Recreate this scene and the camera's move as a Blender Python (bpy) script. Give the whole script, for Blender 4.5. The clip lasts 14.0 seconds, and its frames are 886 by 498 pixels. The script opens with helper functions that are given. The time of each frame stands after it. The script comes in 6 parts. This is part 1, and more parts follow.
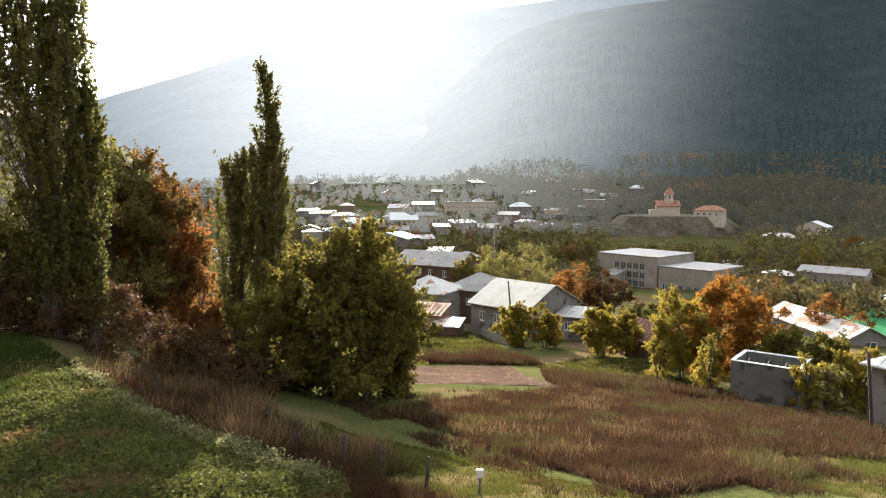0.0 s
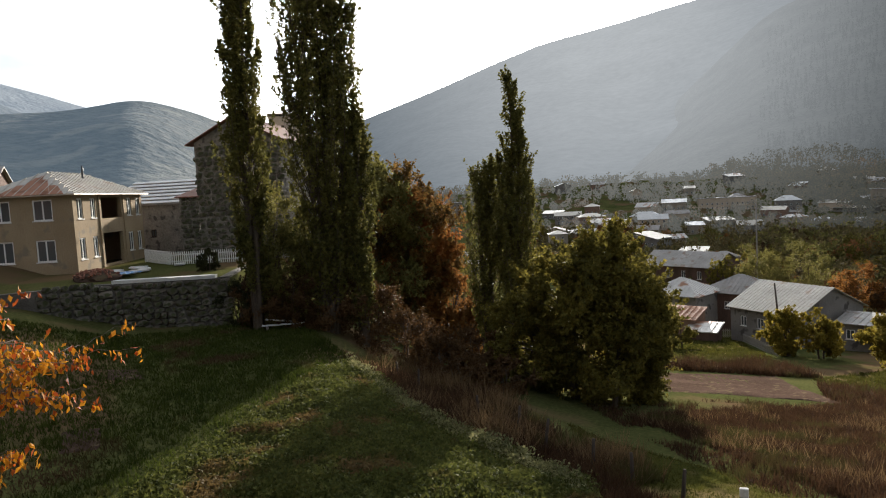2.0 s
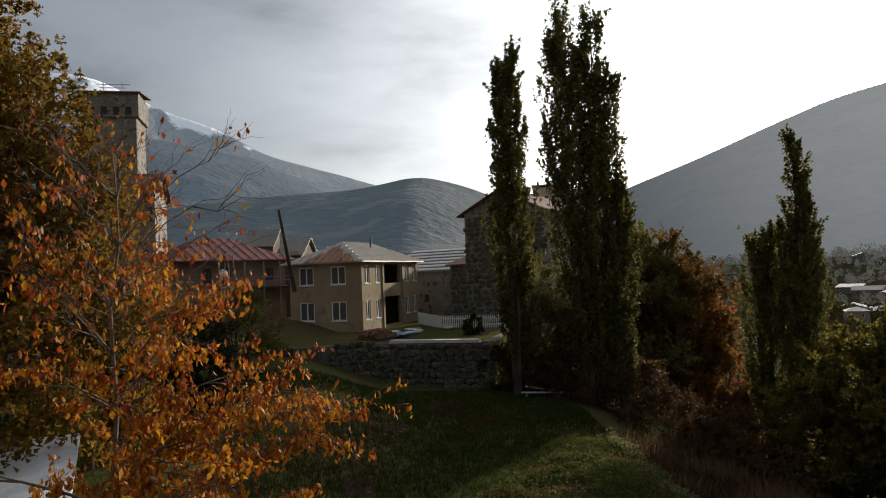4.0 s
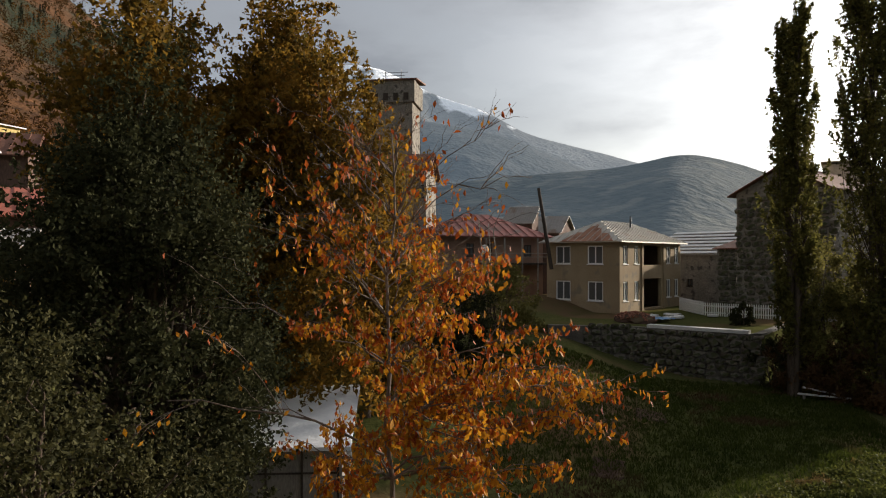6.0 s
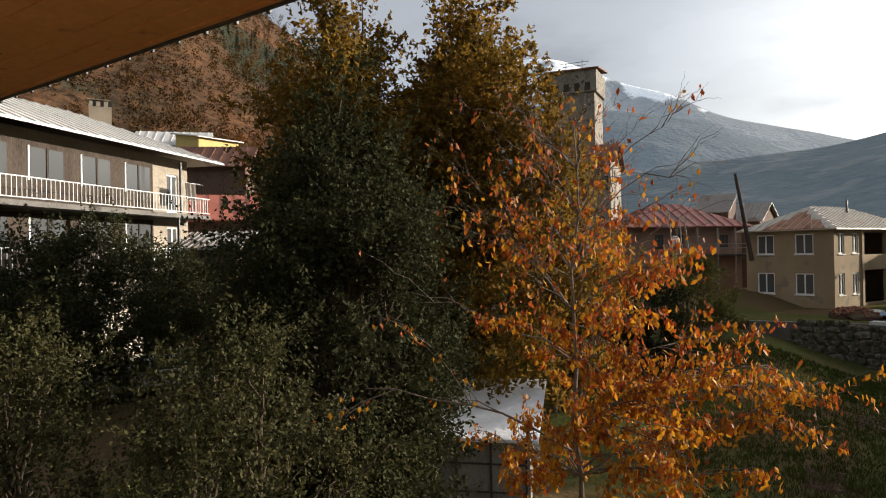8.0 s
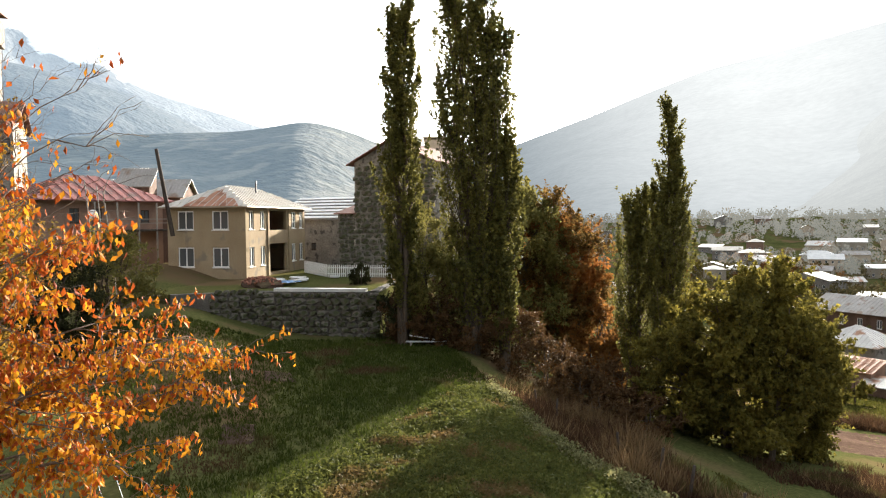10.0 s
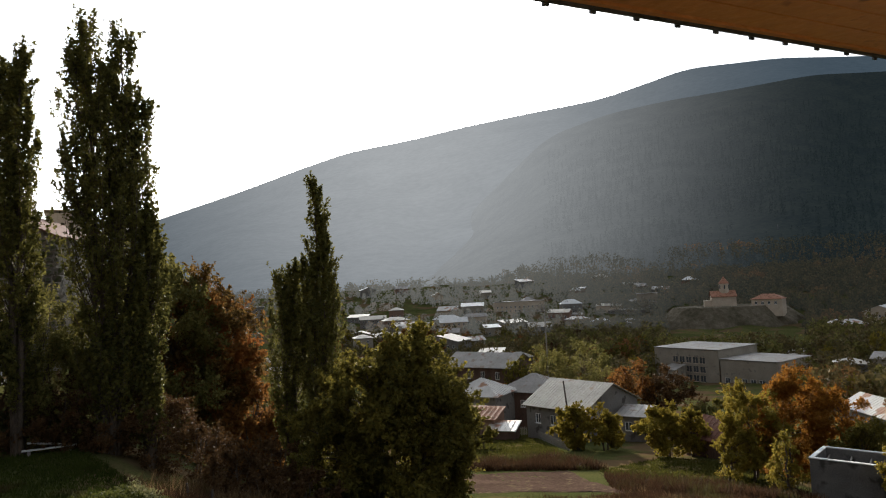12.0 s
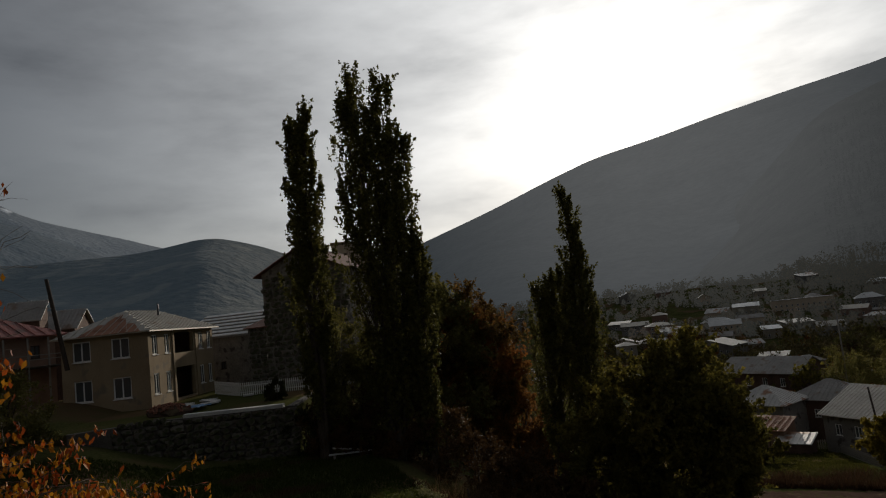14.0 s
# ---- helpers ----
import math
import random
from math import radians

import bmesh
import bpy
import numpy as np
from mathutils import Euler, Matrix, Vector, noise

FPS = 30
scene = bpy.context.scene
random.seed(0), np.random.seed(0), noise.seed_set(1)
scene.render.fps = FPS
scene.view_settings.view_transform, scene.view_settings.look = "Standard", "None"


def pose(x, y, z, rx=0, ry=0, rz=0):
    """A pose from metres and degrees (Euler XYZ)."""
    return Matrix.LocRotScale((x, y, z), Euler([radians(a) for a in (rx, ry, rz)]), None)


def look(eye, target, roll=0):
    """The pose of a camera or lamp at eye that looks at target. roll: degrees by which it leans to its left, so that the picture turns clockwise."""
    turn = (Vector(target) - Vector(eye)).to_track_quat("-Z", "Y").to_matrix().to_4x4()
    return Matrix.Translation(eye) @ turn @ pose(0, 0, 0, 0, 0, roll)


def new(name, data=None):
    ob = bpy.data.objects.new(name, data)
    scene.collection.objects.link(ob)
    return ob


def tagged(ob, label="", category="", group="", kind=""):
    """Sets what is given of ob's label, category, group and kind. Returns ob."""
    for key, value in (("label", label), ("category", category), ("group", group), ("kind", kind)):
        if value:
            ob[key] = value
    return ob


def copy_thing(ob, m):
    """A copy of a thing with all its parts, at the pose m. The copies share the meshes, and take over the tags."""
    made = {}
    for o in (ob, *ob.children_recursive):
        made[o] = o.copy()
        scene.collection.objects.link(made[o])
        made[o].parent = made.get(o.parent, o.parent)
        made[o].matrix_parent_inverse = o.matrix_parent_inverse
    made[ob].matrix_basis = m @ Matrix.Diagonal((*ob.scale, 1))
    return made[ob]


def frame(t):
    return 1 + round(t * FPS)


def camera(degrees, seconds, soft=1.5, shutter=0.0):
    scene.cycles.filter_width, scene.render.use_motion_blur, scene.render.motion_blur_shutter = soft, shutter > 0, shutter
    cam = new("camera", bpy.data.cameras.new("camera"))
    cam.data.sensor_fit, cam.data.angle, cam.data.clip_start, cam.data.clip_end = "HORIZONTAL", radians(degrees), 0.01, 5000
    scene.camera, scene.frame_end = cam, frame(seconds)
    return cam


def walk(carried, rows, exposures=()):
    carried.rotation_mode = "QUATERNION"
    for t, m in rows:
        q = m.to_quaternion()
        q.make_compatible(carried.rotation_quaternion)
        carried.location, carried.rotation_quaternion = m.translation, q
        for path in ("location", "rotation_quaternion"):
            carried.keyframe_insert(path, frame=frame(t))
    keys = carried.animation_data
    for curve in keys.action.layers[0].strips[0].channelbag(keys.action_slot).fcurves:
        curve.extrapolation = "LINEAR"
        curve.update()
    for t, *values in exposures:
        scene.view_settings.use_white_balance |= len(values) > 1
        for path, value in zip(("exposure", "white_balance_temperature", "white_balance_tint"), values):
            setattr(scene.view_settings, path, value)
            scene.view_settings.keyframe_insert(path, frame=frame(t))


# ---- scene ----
def turn(yaw, pitch, roll):
    """The camera's pose at the balcony: compass turn to the left, tilt up and lean, in degrees."""
    return pose(0, 0, EYE, 90, 0, yaw) @ pose(0, 0, 0, pitch, 0, 0) @ pose(0, 0, 0, 0, 0, roll)


EYE = 8.0
cam = camera(65.7, 14.0, soft=1.1)
PATH = [
    (0, 0.27, -5.44, -0.17), (0.5, 6.00, -5.38, -1.28), (1, 11.73, -4.95, -2.26), (1.5, 16.66, -4.56, -3.00),
    (2, 20.65, -4.71, -2.99), (2.5, 24.59, -4.78, -3.55), (3, 28.72, -4.20, -3.37), (3.5, 32.54, -1.24, -4.52),
    (4, 41.89, 2.04, -2.40), (4.2, 43.86, 0.96, -1.25), (6.3, 66.04, 0.95, -0.54), (6.5, 67.70, 0.88, -0.89),
    (7, 71.28, 1.03, -0.62), (7.2, 73.31, 1.39, -0.90), (8.1, 78.5, 0.3, -1.0), (9.3, 61.81, -2.32, -1.13), (9.5, 55.05, -1.57, -0.99),
    (10, 32.72, -2.33, -0.46), (10.5, 13.59, -4.20, 1.02), (11, -0.32, -4.67, 0.16), (11.5, -2.22, -3.15, -2.14),
    (12, 4.11, 3.13, -2.83), (12.5, 12.65, 3.68, -5.62), (13, 22.38, 4.04, -4.85), (13.5, 22.84, 4.63, -3.96),
    (14, 24.98, 5.55, -6.17),
]
EXPOSURES = [
    (0, 2.4, 6300, 10), (1.5, 1.5, 6250, 10), (3, 0.6, 6200, 10), (4.2, 0.25, 6400, 10), (6.5, 0.55, 6600, 11), (7.2, 0.55, 6600, 11), (9.0, 2.0, 6600, 10),
    (9.5, 2.4, 6500, 9), (10, 2.2, 6500, 9), (10.5, 1.9, 6300, 10), (11, 1.5, 6250, 10), (12, 0.85, 6250, 10), (13, -0.8, 6350, 10), (14, -1.2, 6400, 10)]
walk(cam, [(t, turn(y, p, r)) for t, y, p, r in PATH], EXPOSURES)

# ---- daylight ----
SUN_AZ, SUN_EL = 7.0, 13.6


def polar(az, r, z=0.0):
    """A place seen from the balcony: degrees to the left of north, metres away, height in the world."""
    return Vector((-math.sin(radians(az)) * r, math.cos(radians(az)) * r, z))


world = bpy.data.worlds.new("hazy_sky")
scene.world = world
world.use_nodes = True
wn, wl = world.node_tree.nodes, world.node_tree.links
wn.clear()
sky = wn.new("ShaderNodeTexSky")
sky.sky_type, sky.sun_disc = "NISHITA", False
sky.sun_elevation, sky.sun_rotation = radians(SUN_EL), radians(-SUN_AZ)
sky.altitude, sky.air_density, sky.dust_density, sky.ozone_density = 1400, 1.2, 4.0, 1.0
coord = wn.new("ShaderNodeTexCoord")
stretch = wn.new("ShaderNodeMapping")
stretch.inputs["Scale"].default_value = (1.0, 1.0, 3.2)
clouds = wn.new("ShaderNodeTexNoise")
clouds.inputs["Scale"].default_value, clouds.inputs["Detail"].default_value, clouds.inputs["Roughness"].default_value = 2.3, 7.0, 0.55
cover = wn.new("ShaderNodeMapRange")
cover.inputs["From Min"].default_value, cover.inputs["From Max"].default_value = 0.42, 0.66
cover.inputs["To Min"].default_value, cover.inputs["To Max"].default_value = 0.42, 0.80
shade = wn.new("ShaderNodeMapRange")
shade.inputs["From Min"].default_value, shade.inputs["From Max"].default_value = 0.40, 0.66
wl.new(clouds.outputs["Fac"], shade.inputs["Value"])
grey = wn.new("ShaderNodeMix")
grey.data_type = "RGBA"
veil = wn.new("ShaderNodeMix")
veil.data_type = "RGBA"
veil.inputs["A"].default_value, veil.inputs["B"].default_value = (9.6, 9.8, 10.2, 1), (4.0, 4.3, 4.8, 1)
back = wn.new("ShaderNodeBackground")
back.inputs["Strength"].default_value = 0.05
out = wn.new("ShaderNodeOutputWorld")
wl.new(coord.outputs["Generated"], stretch.inputs["Vector"])
wl.new(stretch.outputs["Vector"], clouds.inputs["Vector"])
wl.new(clouds.outputs["Fac"], cover.inputs["Value"])
wl.new(cover.outputs["Result"], grey.inputs["Factor"])
wl.new(shade.outputs["Result"], veil.inputs["Factor"])
wl.new(sky.outputs["Color"], grey.inputs["A"])
wl.new(veil.outputs["Result"], grey.inputs["B"])
aim = wn.new("ShaderNodeVectorMath")
aim.operation = "DOT_PRODUCT"
aim.inputs[1].default_value = polar(SUN_AZ, math.cos(radians(SUN_EL)), math.sin(radians(SUN_EL)))
wl.new(coord.outputs["Generated"], aim.inputs[0])
total = grey.outputs["Result"]
broken = wn.new("ShaderNodeMapRange")
broken.inputs["From Min"].default_value, broken.inputs["From Max"].default_value = 0.36, 0.68
broken.inputs["To Min"].default_value, broken.inputs["To Max"].default_value = 1.25, 0.62
wl.new(clouds.outputs["Fac"], broken.inputs["Value"])
for power, colour in ((90.0, (30.0, 29.0, 27.0, 1)), (7.0, (36.0, 36.0, 35.2, 1))):
    clip, tight, lit, tint = wn.new("ShaderNodeMath"), wn.new("ShaderNodeMath"), wn.new("ShaderNodeMath"), wn.new("ShaderNodeMix")
    clip.operation, tight.operation, lit.operation = "MAXIMUM", "POWER", "MULTIPLY"
    clip.inputs[1].default_value, tight.inputs[1].default_value = 0.0, power
    tint.data_type, tint.blend_type, tint.clamp_factor = "RGBA", "ADD", False
    tint.inputs["B"].default_value = colour
    wl.new(aim.outputs["Value"], clip.inputs[0])
    wl.new(clip.outputs["Value"], tight.inputs[0])
    wl.new(tight.outputs["Value"], lit.inputs[0])
    wl.new(broken.outputs["Result"], lit.inputs[1])
    wl.new(lit.outputs["Value"], tint.inputs["Factor"])
    wl.new(total, tint.inputs["A"])
    total = tint.outputs["Result"]
wl.new(total, back.inputs["Color"])
wl.new(back.outputs["Background"], out.inputs["Surface"])

sun = new("sun", bpy.data.lights.new("sun", "SUN"))
sun.data.energy, sun.data.angle, sun.data.color = 5.0, radians(0.8), (1.0, 0.91, 0.78)
sun.matrix_world = look(polar(SUN_AZ, 100, 100 * math.tan(radians(SUN_EL))), (0, 0, 0))


# ---- materials ----
def paint(name, dark, light, scale=1.0, rough=0.85, fine=14.0, bump=0.25, metal=0.0, spots=None, per_piece=0.0, island=0.0, translucent=0.0, glow=None, stretch_z=1.0, gloss=0.12, sunward_haze=None, snow=None):
    """A surface that varies between two colours at two scales. spots: (colour, threshold, scale) of a third colour in
    patches.
    glow: haze before a far backdrop, emitted by its own surface; the sunward colour brightens it towards the sun."""
    m = bpy.data.materials.new(name)
    m.use_nodes = True
    n, k = m.node_tree.nodes, m.node_tree.links
    bsdf = n["Principled BSDF"]
    tc = n.new("ShaderNodeTexCoord")
    geo = n.new("ShaderNodeMapping")
    geo.inputs["Scale"].default_value = (1, 1, stretch_z)
    k.new(tc.outputs["Object"], geo.inputs["Vector"])
    big, small = n.new("ShaderNodeTexNoise"), n.new("ShaderNodeTexNoise")
    for node, sc, det in ((big, scale, 5.0), (small, scale * fine, 4.0)):
        node.inputs["Scale"].default_value, node.inputs["Detail"].default_value = sc, det
        k.new(geo.outputs["Vector"], node.inputs["Vector"])
    add = n.new("ShaderNodeMath")
    add.operation = "ADD"
    k.new(big.outputs["Fac"], add.inputs[0])
    k.new(small.outputs["Fac"], add.inputs[1])
    last = add.outputs["Value"]
    if per_piece or island:
        if per_piece:
            info = n.new("ShaderNodeObjectInfo").outputs["Random"]
        else:
            info = n.new("ShaderNodeNewGeometry").outputs["Random Per Island"]
        mad = n.new("ShaderNodeMath")
        mad.operation = "MULTIPLY_ADD"
        k.new(info, mad.inputs[0])
        mad.inputs[1].default_value = per_piece or island
        k.new(last, mad.inputs[2])
        last = mad.outputs["Value"]
    rng = n.new("ShaderNodeMapRange")
    extra = per_piece or island
    rng.inputs["From Min"].default_value, rng.inputs["From Max"].default_value = 0.7, 1.3 + extra
    k.new(last, rng.inputs["Value"])
    mix = n.new("ShaderNodeMix")
    mix.data_type = "RGBA"
    mix.inputs["A"].default_value, mix.inputs["B"].default_value = (*dark, 1), (*light, 1)
    k.new(rng.outputs["Result"], mix.inputs["Factor"])
    colour = mix.outputs["Result"]
    if spots:
        col, thr, sc = spots
        sn = n.new("ShaderNodeTexNoise")
        sn.inputs["Scale"].default_value, sn.inputs["Detail"].default_value = sc, 6.0
        k.new(geo.outputs["Vector"], sn.inputs["Vector"])
        sr = n.new("ShaderNodeMapRange")
        sr.inputs["From Min"].default_value, sr.inputs["From Max"].default_value = thr - 0.04, thr + 0.04
        k.new(sn.outputs["Fac"], sr.inputs["Value"])
        sm = n.new("ShaderNodeMix")
        sm.data_type = "RGBA"
        sm.inputs["B"].default_value = (*col, 1)
        k.new(sr.outputs["Result"], sm.inputs["Factor"])
        k.new(colour, sm.inputs["A"])
        colour = sm.outputs["Result"]
    if snow:
        height, sc = snow
        xyz = n.new("ShaderNodeSeparateXYZ")
        k.new(tc.outputs["Object"], xyz.inputs["Vector"])
        streak = n.new("ShaderNodeTexNoise")
        streak.inputs["Scale"].default_value, streak.inputs["Detail"].default_value = sc, 9.0
        k.new(tc.outputs["Object"], streak.inputs["Vector"])
        line = n.new("ShaderNodeMath")
        line.operation = "MULTIPLY_ADD"
        line.inputs[1].default_value = 1400.0
        k.new(streak.outputs["Fac"], line.inputs[0])
        k.new(xyz.outputs["Z"], line.inputs[2])
        sr = n.new("ShaderNodeMapRange")
        sr.inputs["From Min"].default_value, sr.inputs["From Max"].default_value = height + 980, height + 1120
        k.new(line.outputs["Value"], sr.inputs["Value"])
        sm = n.new("ShaderNodeMix")
        sm.data_type = "RGBA"
        sm.inputs["B"].default_value = (0.85, 0.87, 0.9, 1)
        k.new(sr.outputs["Result"], sm.inputs["Factor"])
        k.new(colour, sm.inputs["A"])
        colour = sm.outputs["Result"]
    k.new(colour, bsdf.inputs["Base Color"])
    bsdf.inputs["Roughness"].default_value, bsdf.inputs["Metallic"].default_value = rough, metal
    bsdf.inputs["Specular IOR Level"].default_value = gloss
    if bump:
        b = n.new("ShaderNodeBump")
        b.inputs["Strength"].default_value, b.inputs["Distance"].default_value = bump, 0.6 / (scale * fine)
        k.new(small.outputs["Fac"], b.inputs["Height"])
        k.new(b.outputs["Normal"], bsdf.inputs["Normal"])
    if translucent:
        tr = n.new("ShaderNodeBsdfTranslucent")
        k.new(colour, tr.inputs["Color"])
        ms = n.new("ShaderNodeMixShader")
        ms.inputs["Fac"].default_value = translucent
        k.new(bsdf.outputs["BSDF"], ms.inputs[1])
        k.new(tr.outputs["BSDF"], ms.inputs[2])
        k.new(ms.outputs["Shader"], n["Material Output"].inputs["Surface"])
    # Aerial haze painted as emission, mottled by the noise for forest texture.
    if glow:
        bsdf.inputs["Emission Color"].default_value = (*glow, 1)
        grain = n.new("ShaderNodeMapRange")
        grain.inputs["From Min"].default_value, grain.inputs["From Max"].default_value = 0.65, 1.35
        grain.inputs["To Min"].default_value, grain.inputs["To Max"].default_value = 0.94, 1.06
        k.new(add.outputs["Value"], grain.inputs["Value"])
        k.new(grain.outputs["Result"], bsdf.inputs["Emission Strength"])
    # The emitted haze grows brighter near the sun's direction.
    if glow and sunward_haze:
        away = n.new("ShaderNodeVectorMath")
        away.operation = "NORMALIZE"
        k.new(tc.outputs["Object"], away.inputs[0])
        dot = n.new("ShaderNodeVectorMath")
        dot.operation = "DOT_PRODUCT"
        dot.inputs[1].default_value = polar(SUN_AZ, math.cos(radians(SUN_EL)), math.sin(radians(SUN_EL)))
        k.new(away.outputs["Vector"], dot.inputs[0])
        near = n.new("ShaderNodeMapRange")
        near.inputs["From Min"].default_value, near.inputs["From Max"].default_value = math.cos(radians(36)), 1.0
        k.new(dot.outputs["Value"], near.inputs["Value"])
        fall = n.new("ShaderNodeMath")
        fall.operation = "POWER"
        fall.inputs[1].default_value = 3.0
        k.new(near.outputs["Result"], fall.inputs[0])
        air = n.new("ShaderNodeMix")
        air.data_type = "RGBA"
        air.inputs["A"].default_value, air.inputs["B"].default_value = (*glow, 1), (*sunward_haze, 1)
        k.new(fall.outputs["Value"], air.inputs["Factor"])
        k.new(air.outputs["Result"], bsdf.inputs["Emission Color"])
    return m


GRASS = paint("field_grass", (0.035, 0.045, 0.014), (0.10, 0.095, 0.035), 0.10, 0.95, 60, 0.6, spots=((0.11, 0.075, 0.04), 0.56, 0.09), gloss=0.0)
BARK = paint("bark", (0.04, 0.03, 0.022), (0.12, 0.09, 0.065), 2.0, 0.9, 12, 0.6, stretch_z=0.25)
POPLAR_LEAF = paint("poplar_leaf", (0.04, 0.045, 0.014), (0.19, 0.165, 0.04), 0.25, 0.7, 6, 0, island=0.7, translucent=0.4)
GREEN_LEAF = paint("green_leaf", (0.045, 0.048, 0.014), (0.24, 0.19, 0.035), 0.35, 0.75, 5, 0, island=0.7, translucent=0.45)
RUST_LEAF = paint("rust_leaf", (0.085, 0.050, 0.018), (0.30, 0.125, 0.03), 0.35, 0.75, 5, 0, island=0.8, translucent=0.5)
OLIVE_RUST = paint("olive_rust_leaf", (0.05, 0.042, 0.016), (0.24, 0.13, 0.035), 0.12, 0.75, 5, 0, island=0.8, translucent=0.45, spots=((0.26, 0.10, 0.025), 0.56, 0.25))
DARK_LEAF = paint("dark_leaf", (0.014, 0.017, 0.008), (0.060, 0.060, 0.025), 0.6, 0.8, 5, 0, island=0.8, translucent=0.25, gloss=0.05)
GOLD_LEAF = paint("golden_leaf", (0.040, 0.040, 0.010), (0.32, 0.17, 0.024), 0.45, 0.75, 4, 0, island=0.9, translucent=0.5)
ORANGE_LEAF = paint("orange_leaf", (0.16, 0.03, 0.010), (0.46, 0.11, 0.016), 0.8, 0.6, 6, 0, island=0.8, translucent=0.35)
MAPLE_LEAF = paint("maple_leaf", (0.15, 0.065, 0.012), (0.42, 0.19, 0.03), 0.35, 0.75, 5, 0, island=0.8, translucent=0.5)
YELLOW_LEAF = paint("yellow_leaf", (0.11, 0.10, 0.018), (0.36, 0.26, 0.04), 0.3, 0.75, 6, 0, island=0.7, translucent=0.5)
OLIVE_LEAF = paint("olive_leaf", (0.07, 0.075, 0.02), (0.24, 0.20, 0.06), 0.3, 0.75, 6, 0, island=0.7, translucent=0.45)
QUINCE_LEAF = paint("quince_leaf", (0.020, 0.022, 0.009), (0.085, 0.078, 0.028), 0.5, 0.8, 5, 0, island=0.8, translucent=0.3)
PLASTER = paint("ochre_plaster", (0.24, 0.175, 0.105), (0.36, 0.28, 0.18), 0.5, 0.9, 25, 0.2, spots=((0.22, 0.18, 0.13), 0.62, 0.9))
GREY_PLASTER = paint("grey_plaster", (0.14, 0.125, 0.11), (0.25, 0.23, 0.205), 0.4, 0.9, 25, 0.2, spots=((0.09, 0.08, 0.07), 0.60, 0.8))
CREAM_PLASTER = paint("cream_plaster", (0.23, 0.195, 0.15), (0.36, 0.315, 0.25), 0.3, 0.9, 25, 0.2, spots=((0.2, 0.175, 0.14), 0.62, 0.6))
YELLOW_PLASTER = paint("yellow_plaster", (0.55, 0.42, 0.16), (0.68, 0.54, 0.24), 0.3, 0.9, 25, 0.2)
PALE_STONE = paint("pale_church_stone", (0.40, 0.32, 0.24), (0.55, 0.45, 0.34), 0.3, 0.9, 20, 0.3)
BROWN_WALL = paint("brown_weathered_boards", (0.07, 0.045, 0.035), (0.16, 0.10, 0.075), 0.6, 0.85, 16, 0.4, stretch_z=0.3)
BRICK_WALL = paint("dull_brick", (0.16, 0.10, 0.075), (0.28, 0.18, 0.13), 0.8, 0.9, 18, 0.4)
MORTAR = paint("dark_mortar", (0.08, 0.07, 0.06), (0.16, 0.145, 0.125), 1.0, 0.95, 14, 0.6)
STONE = paint("field_stone", (0.07, 0.062, 0.05), (0.21, 0.185, 0.15), 1.6, 0.95, 9, 0.5, per_piece=0.8, spots=((0.06, 0.065, 0.03), 0.56, 1.2))
STONE_FAR = paint("tower_stone", (0.15, 0.135, 0.115), (0.30, 0.27, 0.225), 0.9, 0.95, 6, 0.8, spots=((0.09, 0.08, 0.07), 0.60, 1.6))
CONCRETE = paint("raw_concrete", (0.10, 0.095, 0.088), (0.19, 0.18, 0.165), 0.7, 0.9, 18, 0.3, spots=((0.06, 0.057, 0.05), 0.58, 0.8))
PALE_CONCRETE = paint("pale_concrete", (0.45, 0.44, 0.41), (0.62, 0.60, 0.56), 0.8, 0.85, 20, 0.25)
METAL_ROOF = paint("zinc_roof", (0.33, 0.30, 0.25), (0.50, 0.46, 0.39), 0.4, 0.44, 10, 0.10, metal=0.6, spots=((0.34, 0.26, 0.19), 0.64, 0.4), gloss=0.5)
RUSTY_ROOF = paint("rust_streaked_roof", (0.36, 0.34, 0.31), (0.50, 0.48, 0.44), 0.4, 0.5, 10, 0.15, metal=0.35, spots=((0.25, 0.12, 0.06), 0.55, 0.35), gloss=0.4)
# Red roof paint with sunlight put into its colour, for a shaded roof.
SUNLIT_RED = paint("sunlit_red_roof", (0.30, 0.085, 0.05), (0.42, 0.13, 0.08), 0.5, 0.6, 12, 0.15, spots=((0.22, 0.08, 0.05), 0.60, 0.7), gloss=0.3)
RED_ROOF = paint("red_painted_roof", (0.15, 0.05, 0.042), (0.25, 0.085, 0.07), 0.5, 0.6, 12, 0.15, spots=((0.11, 0.06, 0.05), 0.56, 0.7), gloss=0.3)
ORANGE_ROOF = paint("orange_rust_roof", (0.26, 0.125, 0.075), (0.38, 0.19, 0.12), 0.5, 0.7, 12, 0.2, spots=((0.2, 0.09, 0.05), 0.58, 0.9))
BROWN_ROOF = paint("dark_rust_roof", (0.12, 0.055, 0.04), (0.22, 0.11, 0.075), 0.5, 0.7, 12, 0.2)
SLATE_ROOF = paint("grey_sheet_roof", (0.20, 0.185, 0.165), (0.33, 0.305, 0.275), 0.4, 0.6, 12, 0.2, metal=0.2, spots=((0.20, 0.14, 0.10), 0.62, 0.5), gloss=0.4)
WHITE_ROOF = paint("white_sheet_roof", (0.50, 0.49, 0.46), (0.68, 0.66, 0.62), 0.5, 0.4, 12, 0.15, spots=((0.45, 0.44, 0.42), 0.64, 0.7), gloss=0.4)
TARP = paint("white_tarp", (0.72, 0.73, 0.74), (0.85, 0.85, 0.85), 0.6, 0.45, 9, 0.3, gloss=0.4)
WHITE_PAINT = paint("white_paint", (0.66, 0.65, 0.62), (0.80, 0.79, 0.76), 1.0, 0.6, 20, 0.1)
